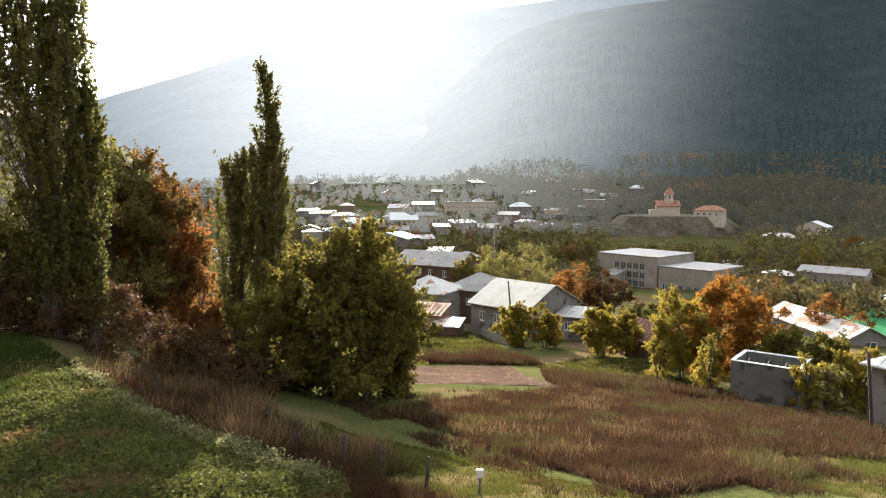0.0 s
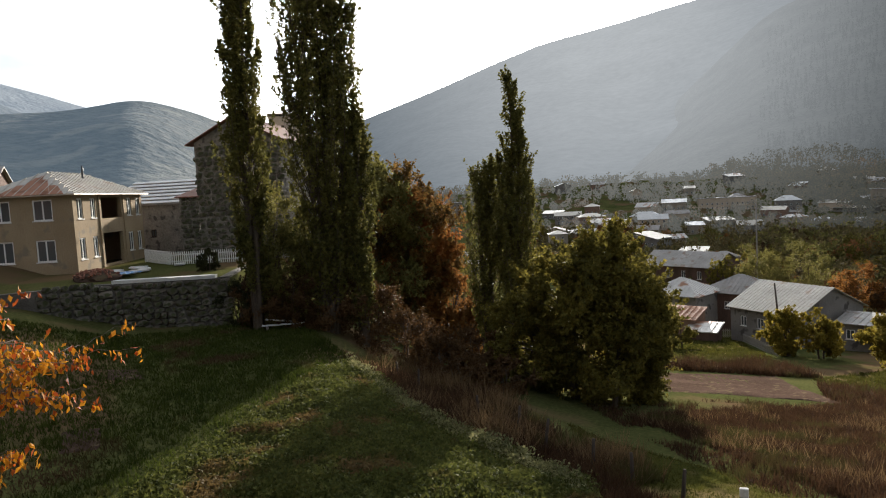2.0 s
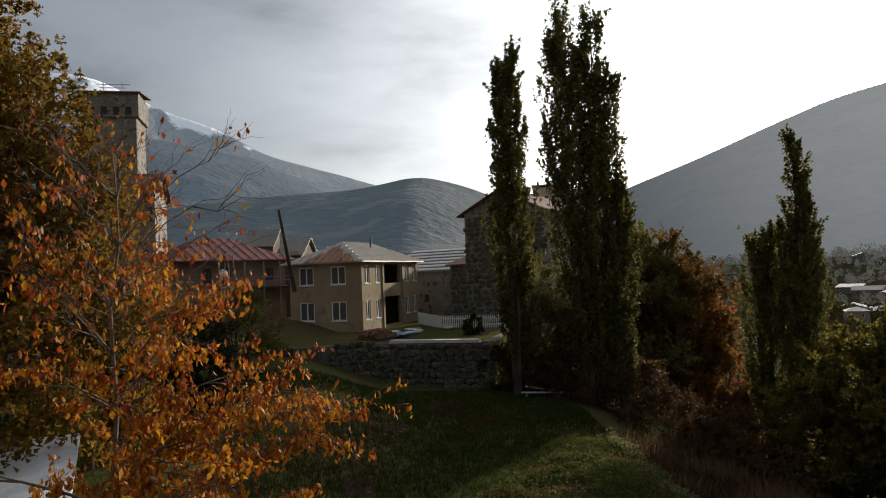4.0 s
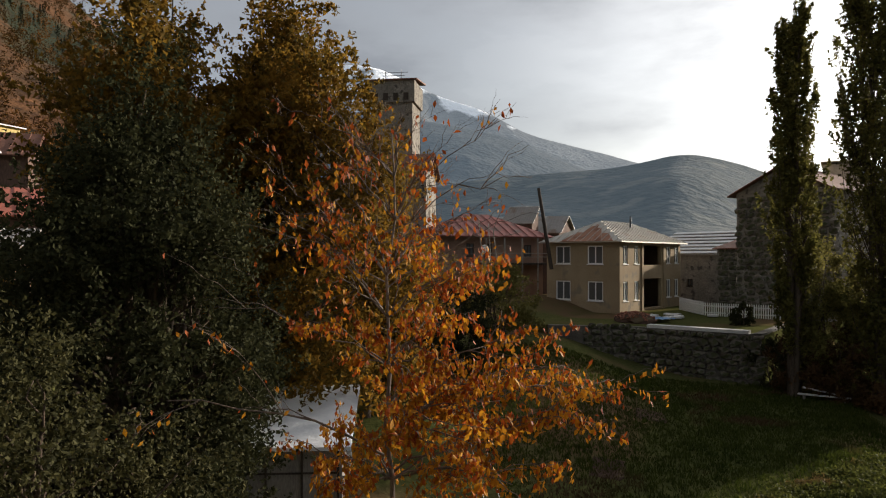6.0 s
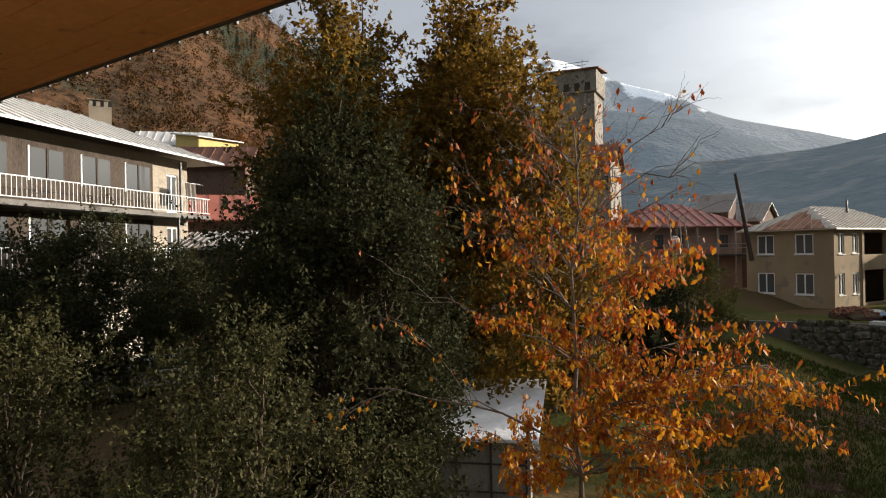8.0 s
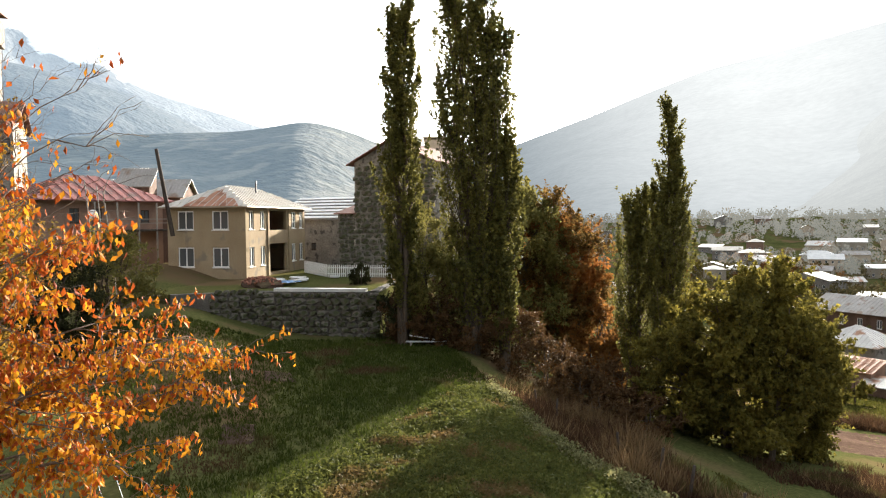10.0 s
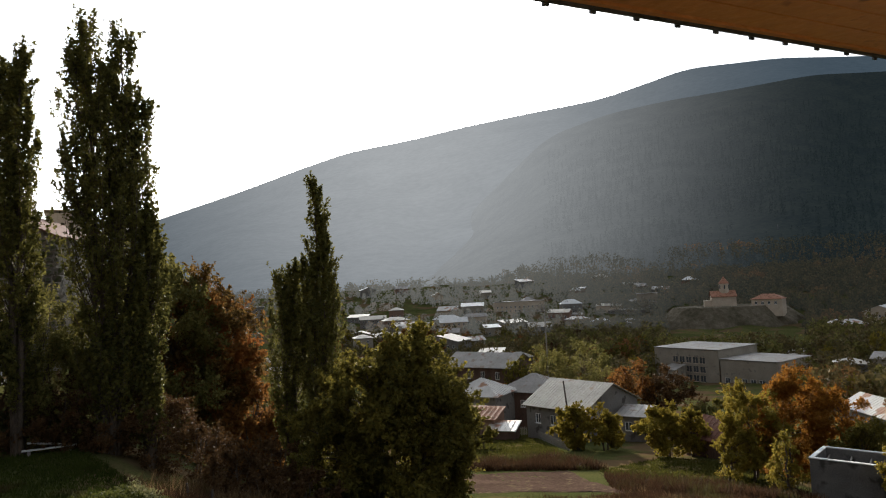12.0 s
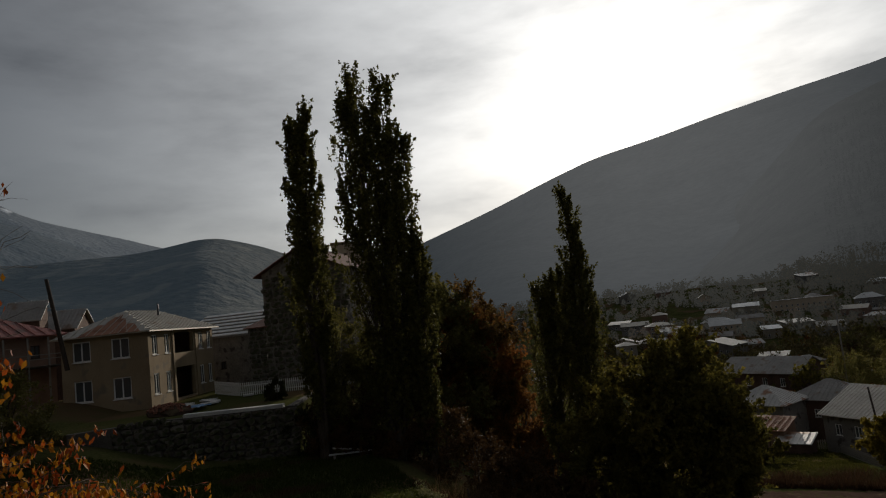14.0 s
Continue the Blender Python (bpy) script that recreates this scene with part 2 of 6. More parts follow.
DARK_WOOD = paint("dark_old_wood", (0.03, 0.024, 0.02), (0.09, 0.07, 0.055), 1.5, 0.9, 14, 0.5, stretch_z=0.2)
GREY_WOOD = paint("grey_weathered_wood", (0.16, 0.14, 0.12), (0.32, 0.29, 0.25), 1.5, 0.9, 14, 0.4, stretch_z=0.3)
VARNISH = paint("orange_varnished_pine", (0.42, 0.16, 0.045), (0.62, 0.27, 0.085), 1.0, 0.4, 18, 0.15, per_piece=0.3, spots=((0.25, 0.08, 0.03), 0.68, 6.0), gloss=0.4)
STEEL = paint("dark_steel", (0.05, 0.05, 0.05), (0.12, 0.12, 0.12), 2.0, 0.5, 12, 0.1, metal=0.7)
WIRE = paint("pale_wire", (0.35, 0.35, 0.35), (0.5, 0.5, 0.5), 2.0, 0.5, 12, 0, metal=0.5)
SOIL = paint("ploughed_soil", (0.05, 0.032, 0.024), (0.105, 0.07, 0.052), 0.35, 0.95, 30, 0.8, spots=((0.12, 0.09, 0.055), 0.62, 1.2), gloss=0.0)
CROP_SOIL = paint("crop_bed", (0.03, 0.04, 0.012), (0.075, 0.08, 0.025), 0.5, 0.95, 20, 0.8, gloss=0.0)
LAWN = paint("bright_lawn", (0.028, 0.033, 0.008), (0.08, 0.07, 0.018), 0.25, 0.95, 30, 0.6, spots=((0.12, 0.09, 0.042), 0.56, 0.5), gloss=0.0)
WEED_BED = paint("dead_weed_bed", (0.035, 0.023, 0.014), (0.09, 0.058, 0.030), 0.3, 0.95, 25, 0.8, spots=((0.09, 0.10, 0.03), 0.62, 0.5), gloss=0.0)
TURF = paint("green_turf", (0.02, 0.16, 0.05), (0.03, 0.22, 0.07), 0.2, 0.9, 20, 0.2)
GRAVEL = paint("pale_road", (0.28, 0.27, 0.25), (0.42, 0.40, 0.37), 0.2, 0.9, 25, 0.3)
CROP_LEAF = paint("crop_leaf", (0.034, 0.044, 0.011), (0.125, 0.128, 0.030), 0.35, 0.8, 5, 0, island=0.8, translucent=0.35, spots=((0.12, 0.08, 0.03), 0.60, 0.5))
GRASS_BLADE = paint("grass_blade", (0.022, 0.036, 0.006), (0.07, 0.082, 0.015), 0.2, 0.8, 5, 0, island=0.7, translucent=0.35, spots=((0.08, 0.05, 0.025), 0.63, 0.25), gloss=0.05)
LAWN_BLADE = paint("lawn_blade", (0.028, 0.034, 0.006), (0.095, 0.084, 0.017), 0.3, 0.8, 5, 0, island=0.7, translucent=0.4)
DRY_BLADE = paint("dry_weed", (0.021, 0.012, 0.007), (0.098, 0.052, 0.026), 0.6, 0.9, 5, 0, island=0.9, translucent=0.3, spots=((0.07, 0.062, 0.02), 0.58, 0.35))
STRAW_BLADE = paint("dry_straw", (0.09, 0.055, 0.025), (0.22, 0.145, 0.07), 0.3, 0.8, 5, 0, island=0.8, translucent=0.3)
PALE_EDGE_LEAF = paint("pale_edge_leaf", (0.06, 0.07, 0.025), (0.24, 0.22, 0.10), 0.3, 0.8, 5, 0, island=0.8, translucent=0.35)
BROWN_LEAF = paint("brown_leaf", (0.035, 0.022, 0.010), (0.13, 0.068, 0.026), 0.3, 0.7, 6, 0, island=0.7, translucent=0.3)
WOOD_LEAF = paint("autumn_wood_leaf", (0.055, 0.055, 0.024), (0.20, 0.145, 0.055), 0.02, 0.75, 6, 0, island=0.8, translucent=0.3, spots=((0.24, 0.115, 0.04), 0.64, 0.018))
CONIFER_LEAF = paint("conifer", (0.012, 0.017, 0.013), (0.04, 0.045, 0.028), 0.02, 0.9, 6, 0, island=0.8, gloss=0.0)
BRICK_PILE = paint("red_brick", (0.20, 0.085, 0.055), (0.34, 0.16, 0.11), 2.0, 0.9, 10, 0.3, per_piece=0.6)
BLUE_SHEET = paint("blue_plastic", (0.10, 0.20, 0.36), (0.16, 0.28, 0.46), 2.0, 0.4, 10, 0.1)
GLASS = bpy.data.materials.new("window_glass")
GLASS.use_nodes = True
GLASS.node_tree.nodes["Principled BSDF"].inputs["Base Color"].default_value = (0.075, 0.080, 0.082, 1)
GLASS.node_tree.nodes["Principled BSDF"].inputs["Roughness"].default_value = 0.12
GLASS.node_tree.nodes["Principled BSDF"].inputs["Specular IOR Level"].default_value = 0.3


# ---- the land ----
AZ_KNOTS = [-180, -60, -30, -10, 5, 20, 33, 50, 70, 95, 180]
R_KNOTS = [0, 8, 17, 30, 45, 60, 80, 110, 160, 240, 340, 450, 600]
LAND = [
    [0.3, 0.2, -0.1, -2.8, -6.0, -9.0, -12, -16, -21, -27, -28, -24, 6],
    [0.3, 0.2, 0.0, -2.5, -5.6, -8.4, -11.5, -15.5, -20, -25, -25, -15, 8],
    [0.4, 0.3, 0.2, -1.2, -4.0, -7.0, -10, -14, -19, -24, -24, -15, 6],
    [0.6, 0.6, 0.6, 0.6, 0.6, -0.5, -3, -9, -16, -23, -24, -16, 2],
    [0.7, 0.7, 0.7, 0.7, 0.9, 2.8, 3.5, 2, -6, -18, -24, -22, -12],
    [0.9, 0.9, 0.9, 1.0, 1.6, 3.0, 4.0, 6, 10, 16, 24, 34, 50],
]
LAND_ROW = [0, 0, 0, 0, 1, 2, 3, 4, 5, 5, 5]


def land(x, y):
    """The height of the ground."""
    r, az = math.hypot(x, y), math.degrees(math.atan2(-x, y))
    i = max(j for j in range(len(AZ_KNOTS) - 1) if AZ_KNOTS[j] <= az or j == 0)
    u = (az - AZ_KNOTS[i]) / (AZ_KNOTS[i + 1] - AZ_KNOTS[i])
    u = u * u * (3 - 2 * u)
    a = np.interp(r, R_KNOTS, LAND[LAND_ROW[i]])
    b = np.interp(r, R_KNOTS, LAND[LAND_ROW[i + 1]])
    z = a * (1 - u) + b * u
    if 30 < az < 75 and 24 < r < 70:
        k = min(1.0, (r - 24) / 20)
        z += 2.0 * math.exp(-((az - 55) / 6.0) ** 2) * k * k * (3 - 2 * k) * min(1.0, (70 - r) / 10)
    if 90 < az < 130 and 20 < r < 60:
        z += 1.7 * min(1.0, (az - 90) / 8, (130 - az) / 8, (r - 20) / 7, (60 - r) / 10)
    return float(z + 0.010 * min(r, 300) * noise.noise((x * 0.035, y * 0.035, 0)) + 0.08 * noise.noise((x * 0.4, y * 0.4, 3)))


def on_land(az, r, sink=0.0):
    p = polar(az, r)
    p.z = land(p.x, p.y) - sink
    return p


def mesh_of(name, verts, faces, material, smooth=False):
    me = bpy.data.meshes.new(name)
    me.from_pydata([tuple(v) for v in verts], [], faces)
    me.materials.append(material)
    if smooth:
        me.shade_smooth()
    me.update()
    return me


def ground():
    azs = list(np.arange(-180, -50, 10)) + list(np.arange(-50, 110, 0.8)) + list(np.arange(110, 180, 10))
    rs = [0.5] + list(np.geomspace(2, 600, 150)) + [1200, 4800]
    verts, faces = [], []
    for r in rs:
        for az in azs:
            p = polar(az, r)
            p.z = land(p.x, p.y) if r <= 600 else -20
            verts.append(p)
    n = len(azs)
    for i in range(len(rs) - 1):
        for j in range(n):
            faces.append((i * n + j, i * n + (j + 1) % n, (i + 1) * n + (j + 1) % n, (i + 1) * n + j))
    faces = [f[::-1] for f in faces]
    me = mesh_of("ground", verts, faces, GRASS, True)
    return tagged(new("ground", me), "sloping grassy valley ground with weeds and soil", "ground", kind="structure")


ground()


SLOPES = {}


def mountain(name, label, profile, foot, ridge, foot_z, power, material, rough, az_step=0.35, steps=60):
    """A mountainside from its foot up to a ridge whose height follows the profile of (bearing, elevation)."""
    bear, elev = zip(*sorted(profile))
    azs = np.arange(bear[0], bear[-1] + 0.01, az_step)
    verts, faces = [], []
    for az in azs:
        el = float(np.mean(np.interp(az + np.linspace(-1.3, 1.3, 7), bear, elev)))
        top = EYE + ridge * math.tan(radians(el))
        for s in range(steps + 6):
            u = min(s / steps, 1.0)
            over = max(0, s - steps) * 0.05
            wob = 1 + 0.10 * noise.noise((az * 0.12, u * 2.0, ridge * 0.01))
            r = (foot + (ridge - foot) * u) * (1 + (wob - 1) * math.sin(math.pi * u)) + over * ridge
            z = foot_z + (top - foot_z) * u ** power - over * over * ridge * 0.8
            p = polar(az, r)
            f1 = noise.fractal((p.x * 0.0022, p.y * 0.0022, ridge), 0.9, 2.1, 4)
            z += rough * (f1 * math.sin(math.pi * min(u, 1) ** 0.8) * (1 if u < 1 else 0) + 0.03 * noise.noise((p.x * 0.03, p.y * 0.03, 1)))
            verts.append((p.x, p.y, z))
    SLOPES[name] = (verts, steps + 6)
    n = steps + 6
    for i in range(len(azs) - 1):
        for j in range(n - 1):
            a = i * n + j
            faces.append((a, a + 1, a + n + 1, a + n))
    me = mesh_of(name, verts, faces, material, True)
    return tagged(new(name, me), label, "mountain", kind="structure")


# Far slopes and woods emit their haze; only the hill leaf does not.
FOREST_NEAR = paint("forest_slope", (0.006, 0.009, 0.008), (0.022, 0.024, 0.015), 0.02, 0.95, 8, 0.8, glow=(0.006, 0.0085, 0.01), sunward_haze=(0.207, 0.212, 0.212), gloss=0.0)
FOREST_FAR = paint("far_forest_slope", (0.008, 0.012, 0.012), (0.02, 0.022, 0.02), 0.006, 0.95, 8, 0.8, glow=(0.0275, 0.039, 0.05), sunward_haze=(0.21, 0.215, 0.215), gloss=0.0)
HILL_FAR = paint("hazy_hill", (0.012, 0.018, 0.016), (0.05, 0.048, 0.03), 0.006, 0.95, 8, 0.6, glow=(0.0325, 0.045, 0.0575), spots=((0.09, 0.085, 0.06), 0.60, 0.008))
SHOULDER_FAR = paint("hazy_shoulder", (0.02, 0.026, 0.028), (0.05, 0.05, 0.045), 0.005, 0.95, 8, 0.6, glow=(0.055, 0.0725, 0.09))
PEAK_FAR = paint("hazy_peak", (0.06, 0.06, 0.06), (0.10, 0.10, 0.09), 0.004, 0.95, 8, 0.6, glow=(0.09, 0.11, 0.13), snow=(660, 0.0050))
FAR_CONIFER = paint("hazy_conifer", (0.006, 0.010, 0.009), (0.024, 0.028, 0.018), 0.02, 0.95, 6, 0, island=0.8, glow=(0.005, 0.0075, 0.0085), sunward_haze=(0.185, 0.19, 0.19), gloss=0.0)
FAR_WOOD = paint("hazy_autumn_wood", (0.03, 0.032, 0.014), (0.14, 0.085, 0.03), 0.02, 0.9, 6, 0, island=0.9, glow=(0.006, 0.0075, 0.007), sunward_haze=(0.088, 0.090, 0.084), spots=((0.22, 0.10, 0.03), 0.64, 0.02), gloss=0.0)
HILL_LEAF = paint("hill_wood_leaf", (0.018, 0.016, 0.008), (0.095, 0.046, 0.014), 0.02, 0.8, 6, 0, island=0.8, translucent=0.2, spots=((0.15, 0.062, 0.015), 0.60, 0.012), gloss=0.0)
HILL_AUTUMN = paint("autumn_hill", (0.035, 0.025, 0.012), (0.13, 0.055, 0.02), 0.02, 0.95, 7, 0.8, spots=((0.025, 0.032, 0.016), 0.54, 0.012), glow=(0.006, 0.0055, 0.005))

RIDGE_SOUTH = [(34, 3), (27, 6.1), (20, 8.5), (16, 10), (11.7, 11.4), (6.7, 12.2), (1.8, 13.1), (-3.4, 13.8), (-9.6, 14.4), (-16.4, 15.9), (-22.9, 15.6), (-32, 14), (-70, 15)]
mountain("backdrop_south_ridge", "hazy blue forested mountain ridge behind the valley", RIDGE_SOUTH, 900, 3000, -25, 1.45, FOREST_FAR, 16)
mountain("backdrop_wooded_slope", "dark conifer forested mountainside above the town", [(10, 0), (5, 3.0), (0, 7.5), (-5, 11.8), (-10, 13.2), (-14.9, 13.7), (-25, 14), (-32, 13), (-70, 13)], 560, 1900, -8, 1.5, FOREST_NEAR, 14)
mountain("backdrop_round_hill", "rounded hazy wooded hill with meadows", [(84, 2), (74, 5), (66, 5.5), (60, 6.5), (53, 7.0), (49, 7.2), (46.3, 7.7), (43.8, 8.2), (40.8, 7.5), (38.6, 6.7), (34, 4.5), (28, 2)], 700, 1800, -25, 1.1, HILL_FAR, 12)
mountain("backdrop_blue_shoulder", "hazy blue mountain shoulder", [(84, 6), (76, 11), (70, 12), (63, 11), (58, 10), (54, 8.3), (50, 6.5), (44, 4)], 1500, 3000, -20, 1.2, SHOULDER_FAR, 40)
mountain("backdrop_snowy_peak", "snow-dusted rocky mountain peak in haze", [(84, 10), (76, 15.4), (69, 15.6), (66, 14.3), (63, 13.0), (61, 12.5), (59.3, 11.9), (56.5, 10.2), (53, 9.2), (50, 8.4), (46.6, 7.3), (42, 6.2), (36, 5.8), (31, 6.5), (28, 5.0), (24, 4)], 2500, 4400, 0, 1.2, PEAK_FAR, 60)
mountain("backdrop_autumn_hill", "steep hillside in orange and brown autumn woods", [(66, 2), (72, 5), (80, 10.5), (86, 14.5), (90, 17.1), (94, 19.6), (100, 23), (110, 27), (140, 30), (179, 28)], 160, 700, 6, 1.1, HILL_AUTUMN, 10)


# ---- parts and things ----
def part(name, data, material=None, parent=None, label=""):
    """Links a bmesh or a mesh as one object, under its thing."""
    if isinstance(data, bmesh.types.BMesh):
        me = bpy.data.meshes.new(name)
        data.to_mesh(me)
        data.free()
        me.materials.append(material)
    else:
        me = data
    ob = new(name, me)
    if parent is not None:
        ob.parent = parent
    if label:
        tagged(ob, label)
    return ob


def thing(name, m, label, category, group=""):
    ob = new(name)
    ob.matrix_world = m
    return tagged(ob, label, category, group)


def box(bm, x0, x1, y0, y1, z0, z1, m=None):
    vs = [bm.verts.new((x, y, z)) for z in (z0, z1) for y in (y0, y1) for x in (x0, x1)]
    for f in ((0, 2, 3, 1), (4, 5, 7, 6), (0, 1, 5, 4), (2, 6, 7, 3), (0, 4, 6, 2), (1, 3, 7, 5)):
        bm.faces.new([vs[i] for i in f])
    if m is not None:
        for v in vs:
            v.co = m @ v.co
    return vs


# ---- trees ----
def limb_mesh(name, limbs, material, sides=7):
    """Tapered limbs; each is a list of (point, radius)."""
    verts, faces = [], []
    for pts in limbs:
        base = len(verts)
        for i, (p, r) in enumerate(pts):
            d = (Vector(pts[min(i + 1, len(pts) - 1)][0]) - Vector(pts[max(i - 1, 0)][0])).normalized()
            side = d.orthogonal().normalized()
            up = d.cross(side)
            for k in range(sides):
                a = 2 * math.pi * k / sides
                verts.append(Vector(p) + (side * math.cos(a) + up * math.sin(a)) * r)
        for i in range(len(pts) - 1):
            for k in range(sides):
                a, b = base + i * sides + k, base + i * sides + (k + 1) % sides
                faces.append((a, b, b + sides, a + sides))
        faces.append(tuple(base + (len(pts) - 1) * sides + k for k in range(sides)))
    return mesh_of(name, verts, faces, material, True)


def leaf_mesh(name, centres, size, material, rng, droop=0.0, aspect=0.62, kite=False):
    """Many small pointed leaves at the centres: near ones a kite folded along its rib, others one pointed blade."""
    n = len(centres)
    c = np.asarray(centres, float)
    a = rng.normal(size=(n, 3))
    a[:, 2] -= droop
    a /= np.linalg.norm(a, axis=1)[:, None]
    b = np.cross(a, rng.normal(size=(n, 3)))
    b /= np.linalg.norm(b, axis=1)[:, None]
    nn = np.cross(a, b)
    s = size * rng.uniform(0.6, 1.25, (n, 1))
    w = s * aspect * 0.5
    if kite:
        v = np.stack([c - a * s * 0.5, c + b * w + nn * w * 0.35, c + a * s * 0.5, c - b * w + nn * w * 0.35], 1)
        idx = np.arange(n)[:, None] * 4 + np.array([[0, 1, 2, 0, 2, 3]])
    else:
        v = np.stack([c - a * s * 0.45 - b * w, c - a * s * 0.45 + b * w, c + a * s * 0.65], 1)
        idx = np.arange(n)[:, None] * 3 + np.array([[0, 1, 2]])
    me = bpy.data.meshes.new(name)
    me.vertices.add(v.shape[0] * v.shape[1])
    me.vertices.foreach_set("co", v.ravel())
    me.loops.add(idx.size)
    me.loops.foreach_set("vertex_index", idx.ravel())
    me.polygons.add(idx.size // 3)
    me.polygons.foreach_set("loop_start", np.arange(idx.size // 3) * 3)
    me.materials.append(material)
    me.update(calc_edges=True)
    return me


def limb_path(p0, p1, r0, r1, rng, n=6, wob=0.06):
    p0, p1 = np.array(p0, float), np.array(p1, float)
    ln = np.linalg.norm(p1 - p0)
    pts = []
    for i in range(n + 1):
        u = i / n
        p = p0 + (p1 - p0) * u + rng.normal(size=3) * wob * ln * math.sin(math.pi * u) * 0.6 + np.array([0, 0, 0.08 * ln * math.sin(math.pi * u)])
        pts.append((p, r0 + (r1 - r0) * u))
    return pts


def sprays(starts, ends, n, rng, wide, droop=0.0):
    """Leaf places along many thin shoots, thickest in the middle and thinning to the tips."""
    k = rng.integers(len(starts), size=n)
    t = rng.beta(1.5, 1.1, (n, 1))
    p = starts[k] + (ends[k] - starts[k]) * t
    p += rng.normal(size=(n, 3)) * wide * (1.15 - t)
    p[:, 2] -= droop * rng.uniform(size=n)
    return p


def poplar(az, r, height, width, label, seed, tips=((0, 1.0),), leaves=24000, size=0.19, base=0.05, name="poplar_tree", belly=0.34):
    """A fastigiate poplar: each stem carries steep plumes that end in points of their own. tips: (sideways, share of the height)."""
    rng = np.random.default_rng(seed)
    th = thing(name, Matrix.Translation(on_land(az, r, 0.1)), label, "tree", "poplars beside the field")
    limbs, a0, a1 = [], [], []
    rx = np.array([math.cos(radians(az)), math.sin(radians(az)), 0])
    w = width * 0.5 * (1.0 if len(tips) == 1 else 0.66)
    for sx, share in tips:
        h = height * share
        foot, top = rx * sx * 0.2, rx * sx + np.array([0, rng.normal() * 0.25, h])
        limbs.append(limb_path(foot, top, 0.34 / math.sqrt(len(tips)), 0.015, rng, 12, 0.008))
        for i in range(92):
            u = base + (0.95 - base) * (i + rng.uniform()) / 92
            prof = min(1.0, 0.45 + 0.55 * (u - base) / (belly - base)) if u < belly else (1 - (u - belly) / (1.04 - belly)) ** 0.8
            ang = rng.uniform(0, 2 * math.pi)
            reach = w * prof * rng.uniform(0.35, 1.1)
            rise = min(reach * rng.uniform(1.8, 3.4) + 0.7, (h - u * h) * 1.02 + 0.15)
            p0 = foot + (top - foot) * u
            mid = p0 + np.array([math.cos(ang), math.sin(ang), 0]) * reach * 0.75 + np.array([0, 0, rise * 0.5])
            p1 = p0 + np.array([math.cos(ang), math.sin(ang), 0]) * reach + np.array([0, 0, rise])
            limbs.append([(p0, 0.04 * (1 - u) + 0.012), (mid, 0.016), (p1, 0.004)])
            for q0, q1 in ((p0 * 0.5 + mid * 0.5, mid), (mid, p1), (mid, p1)):
                a0.append(q0)
                a1.append(q1)
            for _ in range(3):
                q = mid + (p1 - mid) * rng.uniform(-0.4, 0.8)
                d = np.array([math.cos(ang), math.sin(ang), 0]) * rng.uniform(-0.1, 0.4) + rng.normal(size=3) * 0.16
                a0.append(q)
                a1.append(q + d + np.array([0, 0, rng.uniform(0.5, 1.1)]))
    part("trunk", limb_mesh("trunk", limbs, BARK, 4), parent=th)
    part("crown", leaf_mesh("crown", sprays(np.array(a0), np.array(a1), leaves, rng, 0.14), size, POPLAR_LEAF, rng, 0.0, 0.8), parent=th)
    return th


def round_tree(name, place, height, width, leaf, label, seed, leaves=16000, size=0.2, clear=0.12, clumps=46, group="", droop=0.3, trunk=0.2, squash=1.0, stems=1, ragged=0.35, upright=0.5):
    """A broad tree: forked limbs, each ending in a clump of leafy shoots, with gaps between the clumps."""
    rng = np.random.default_rng(seed)
    th = thing(name, Matrix.Translation(place), label, "tree" if height > 2.5 else "bush", group)
    near = math.hypot(place[0], place[1]) < 22
    limbs, a0, a1 = [], [], []
    feet = [np.array([rng.normal() * 0.1 * width * (stems > 1), rng.normal() * 0.1 * width * (stems > 1), 0]) for _ in range(stems)]
    forks = []
    for f in feet:
        top = f * 1.6 + np.array([rng.normal() * 0.05 * width, rng.normal() * 0.05 * width, height * 0.86])
        path = limb_path(f, top, trunk, trunk * 0.12, rng, 8, 0.03)
        limbs.append(path)
        forks += [p for p, _ in path[1:]]
    mid = height * (clear + 1) / 2
    half = height * (1 - clear) / 2
    for i in range(clumps):
        d = rng.normal(size=3)
        d /= np.linalg.norm(d)
        q = rng.uniform(0.45, 0.95) ** 0.6
        lump = 1 + ragged * (noise.noise(Vector(d * 1.9) + Vector((seed, 0, 0))))
        egg = 1.0 if d[2] < 0 else 1 - 0.34 * d[2] ** 2
        c = np.array([d[0] * width * 0.5 * egg, d[1] * width * 0.5 * egg * squash, d[2] * half]) * q * lump
        c[2] += mid
        c[2] = max(c[2], 0.25)
        start = min(forks, key=lambda p: np.linalg.norm(p - c * np.array([0.4, 0.4, 0.75])))
        limbs.append(limb_path(start, c, trunk * 0.26, 0.008, rng, 5 if near else 2, 0.08))
        rad = (width + height) / 2 * rng.uniform(0.07, 0.15)
        for _ in range(11):
            v = d * 0.55 + rng.normal(size=3) * 0.75 + np.array([0, 0, upright])
            v /= np.linalg.norm(v)
            a0.append(c + rng.normal(size=3) * rad * 0.25)
            a1.append(a0[-1] + v * rad * rng.uniform(0.6, 1.55))
        a0.append(start + (c - start) * 0.45)
        a1.append(c)
    pts = sprays(np.array(a0), np.array(a1), leaves, rng, 0.03 * (width + height) / 2 * (46 / clumps) ** 0.33, 0.1)
    pts[:, 2] = np.maximum(pts[:, 2], 0.08)
    part("trunk", limb_mesh("trunk", limbs, BARK, 5 if near else 4), parent=th)
    part("crown", leaf_mesh("crown", pts, size, leaf, rng, droop, 0.62 if near else 0.85, near), parent=th)
    return th


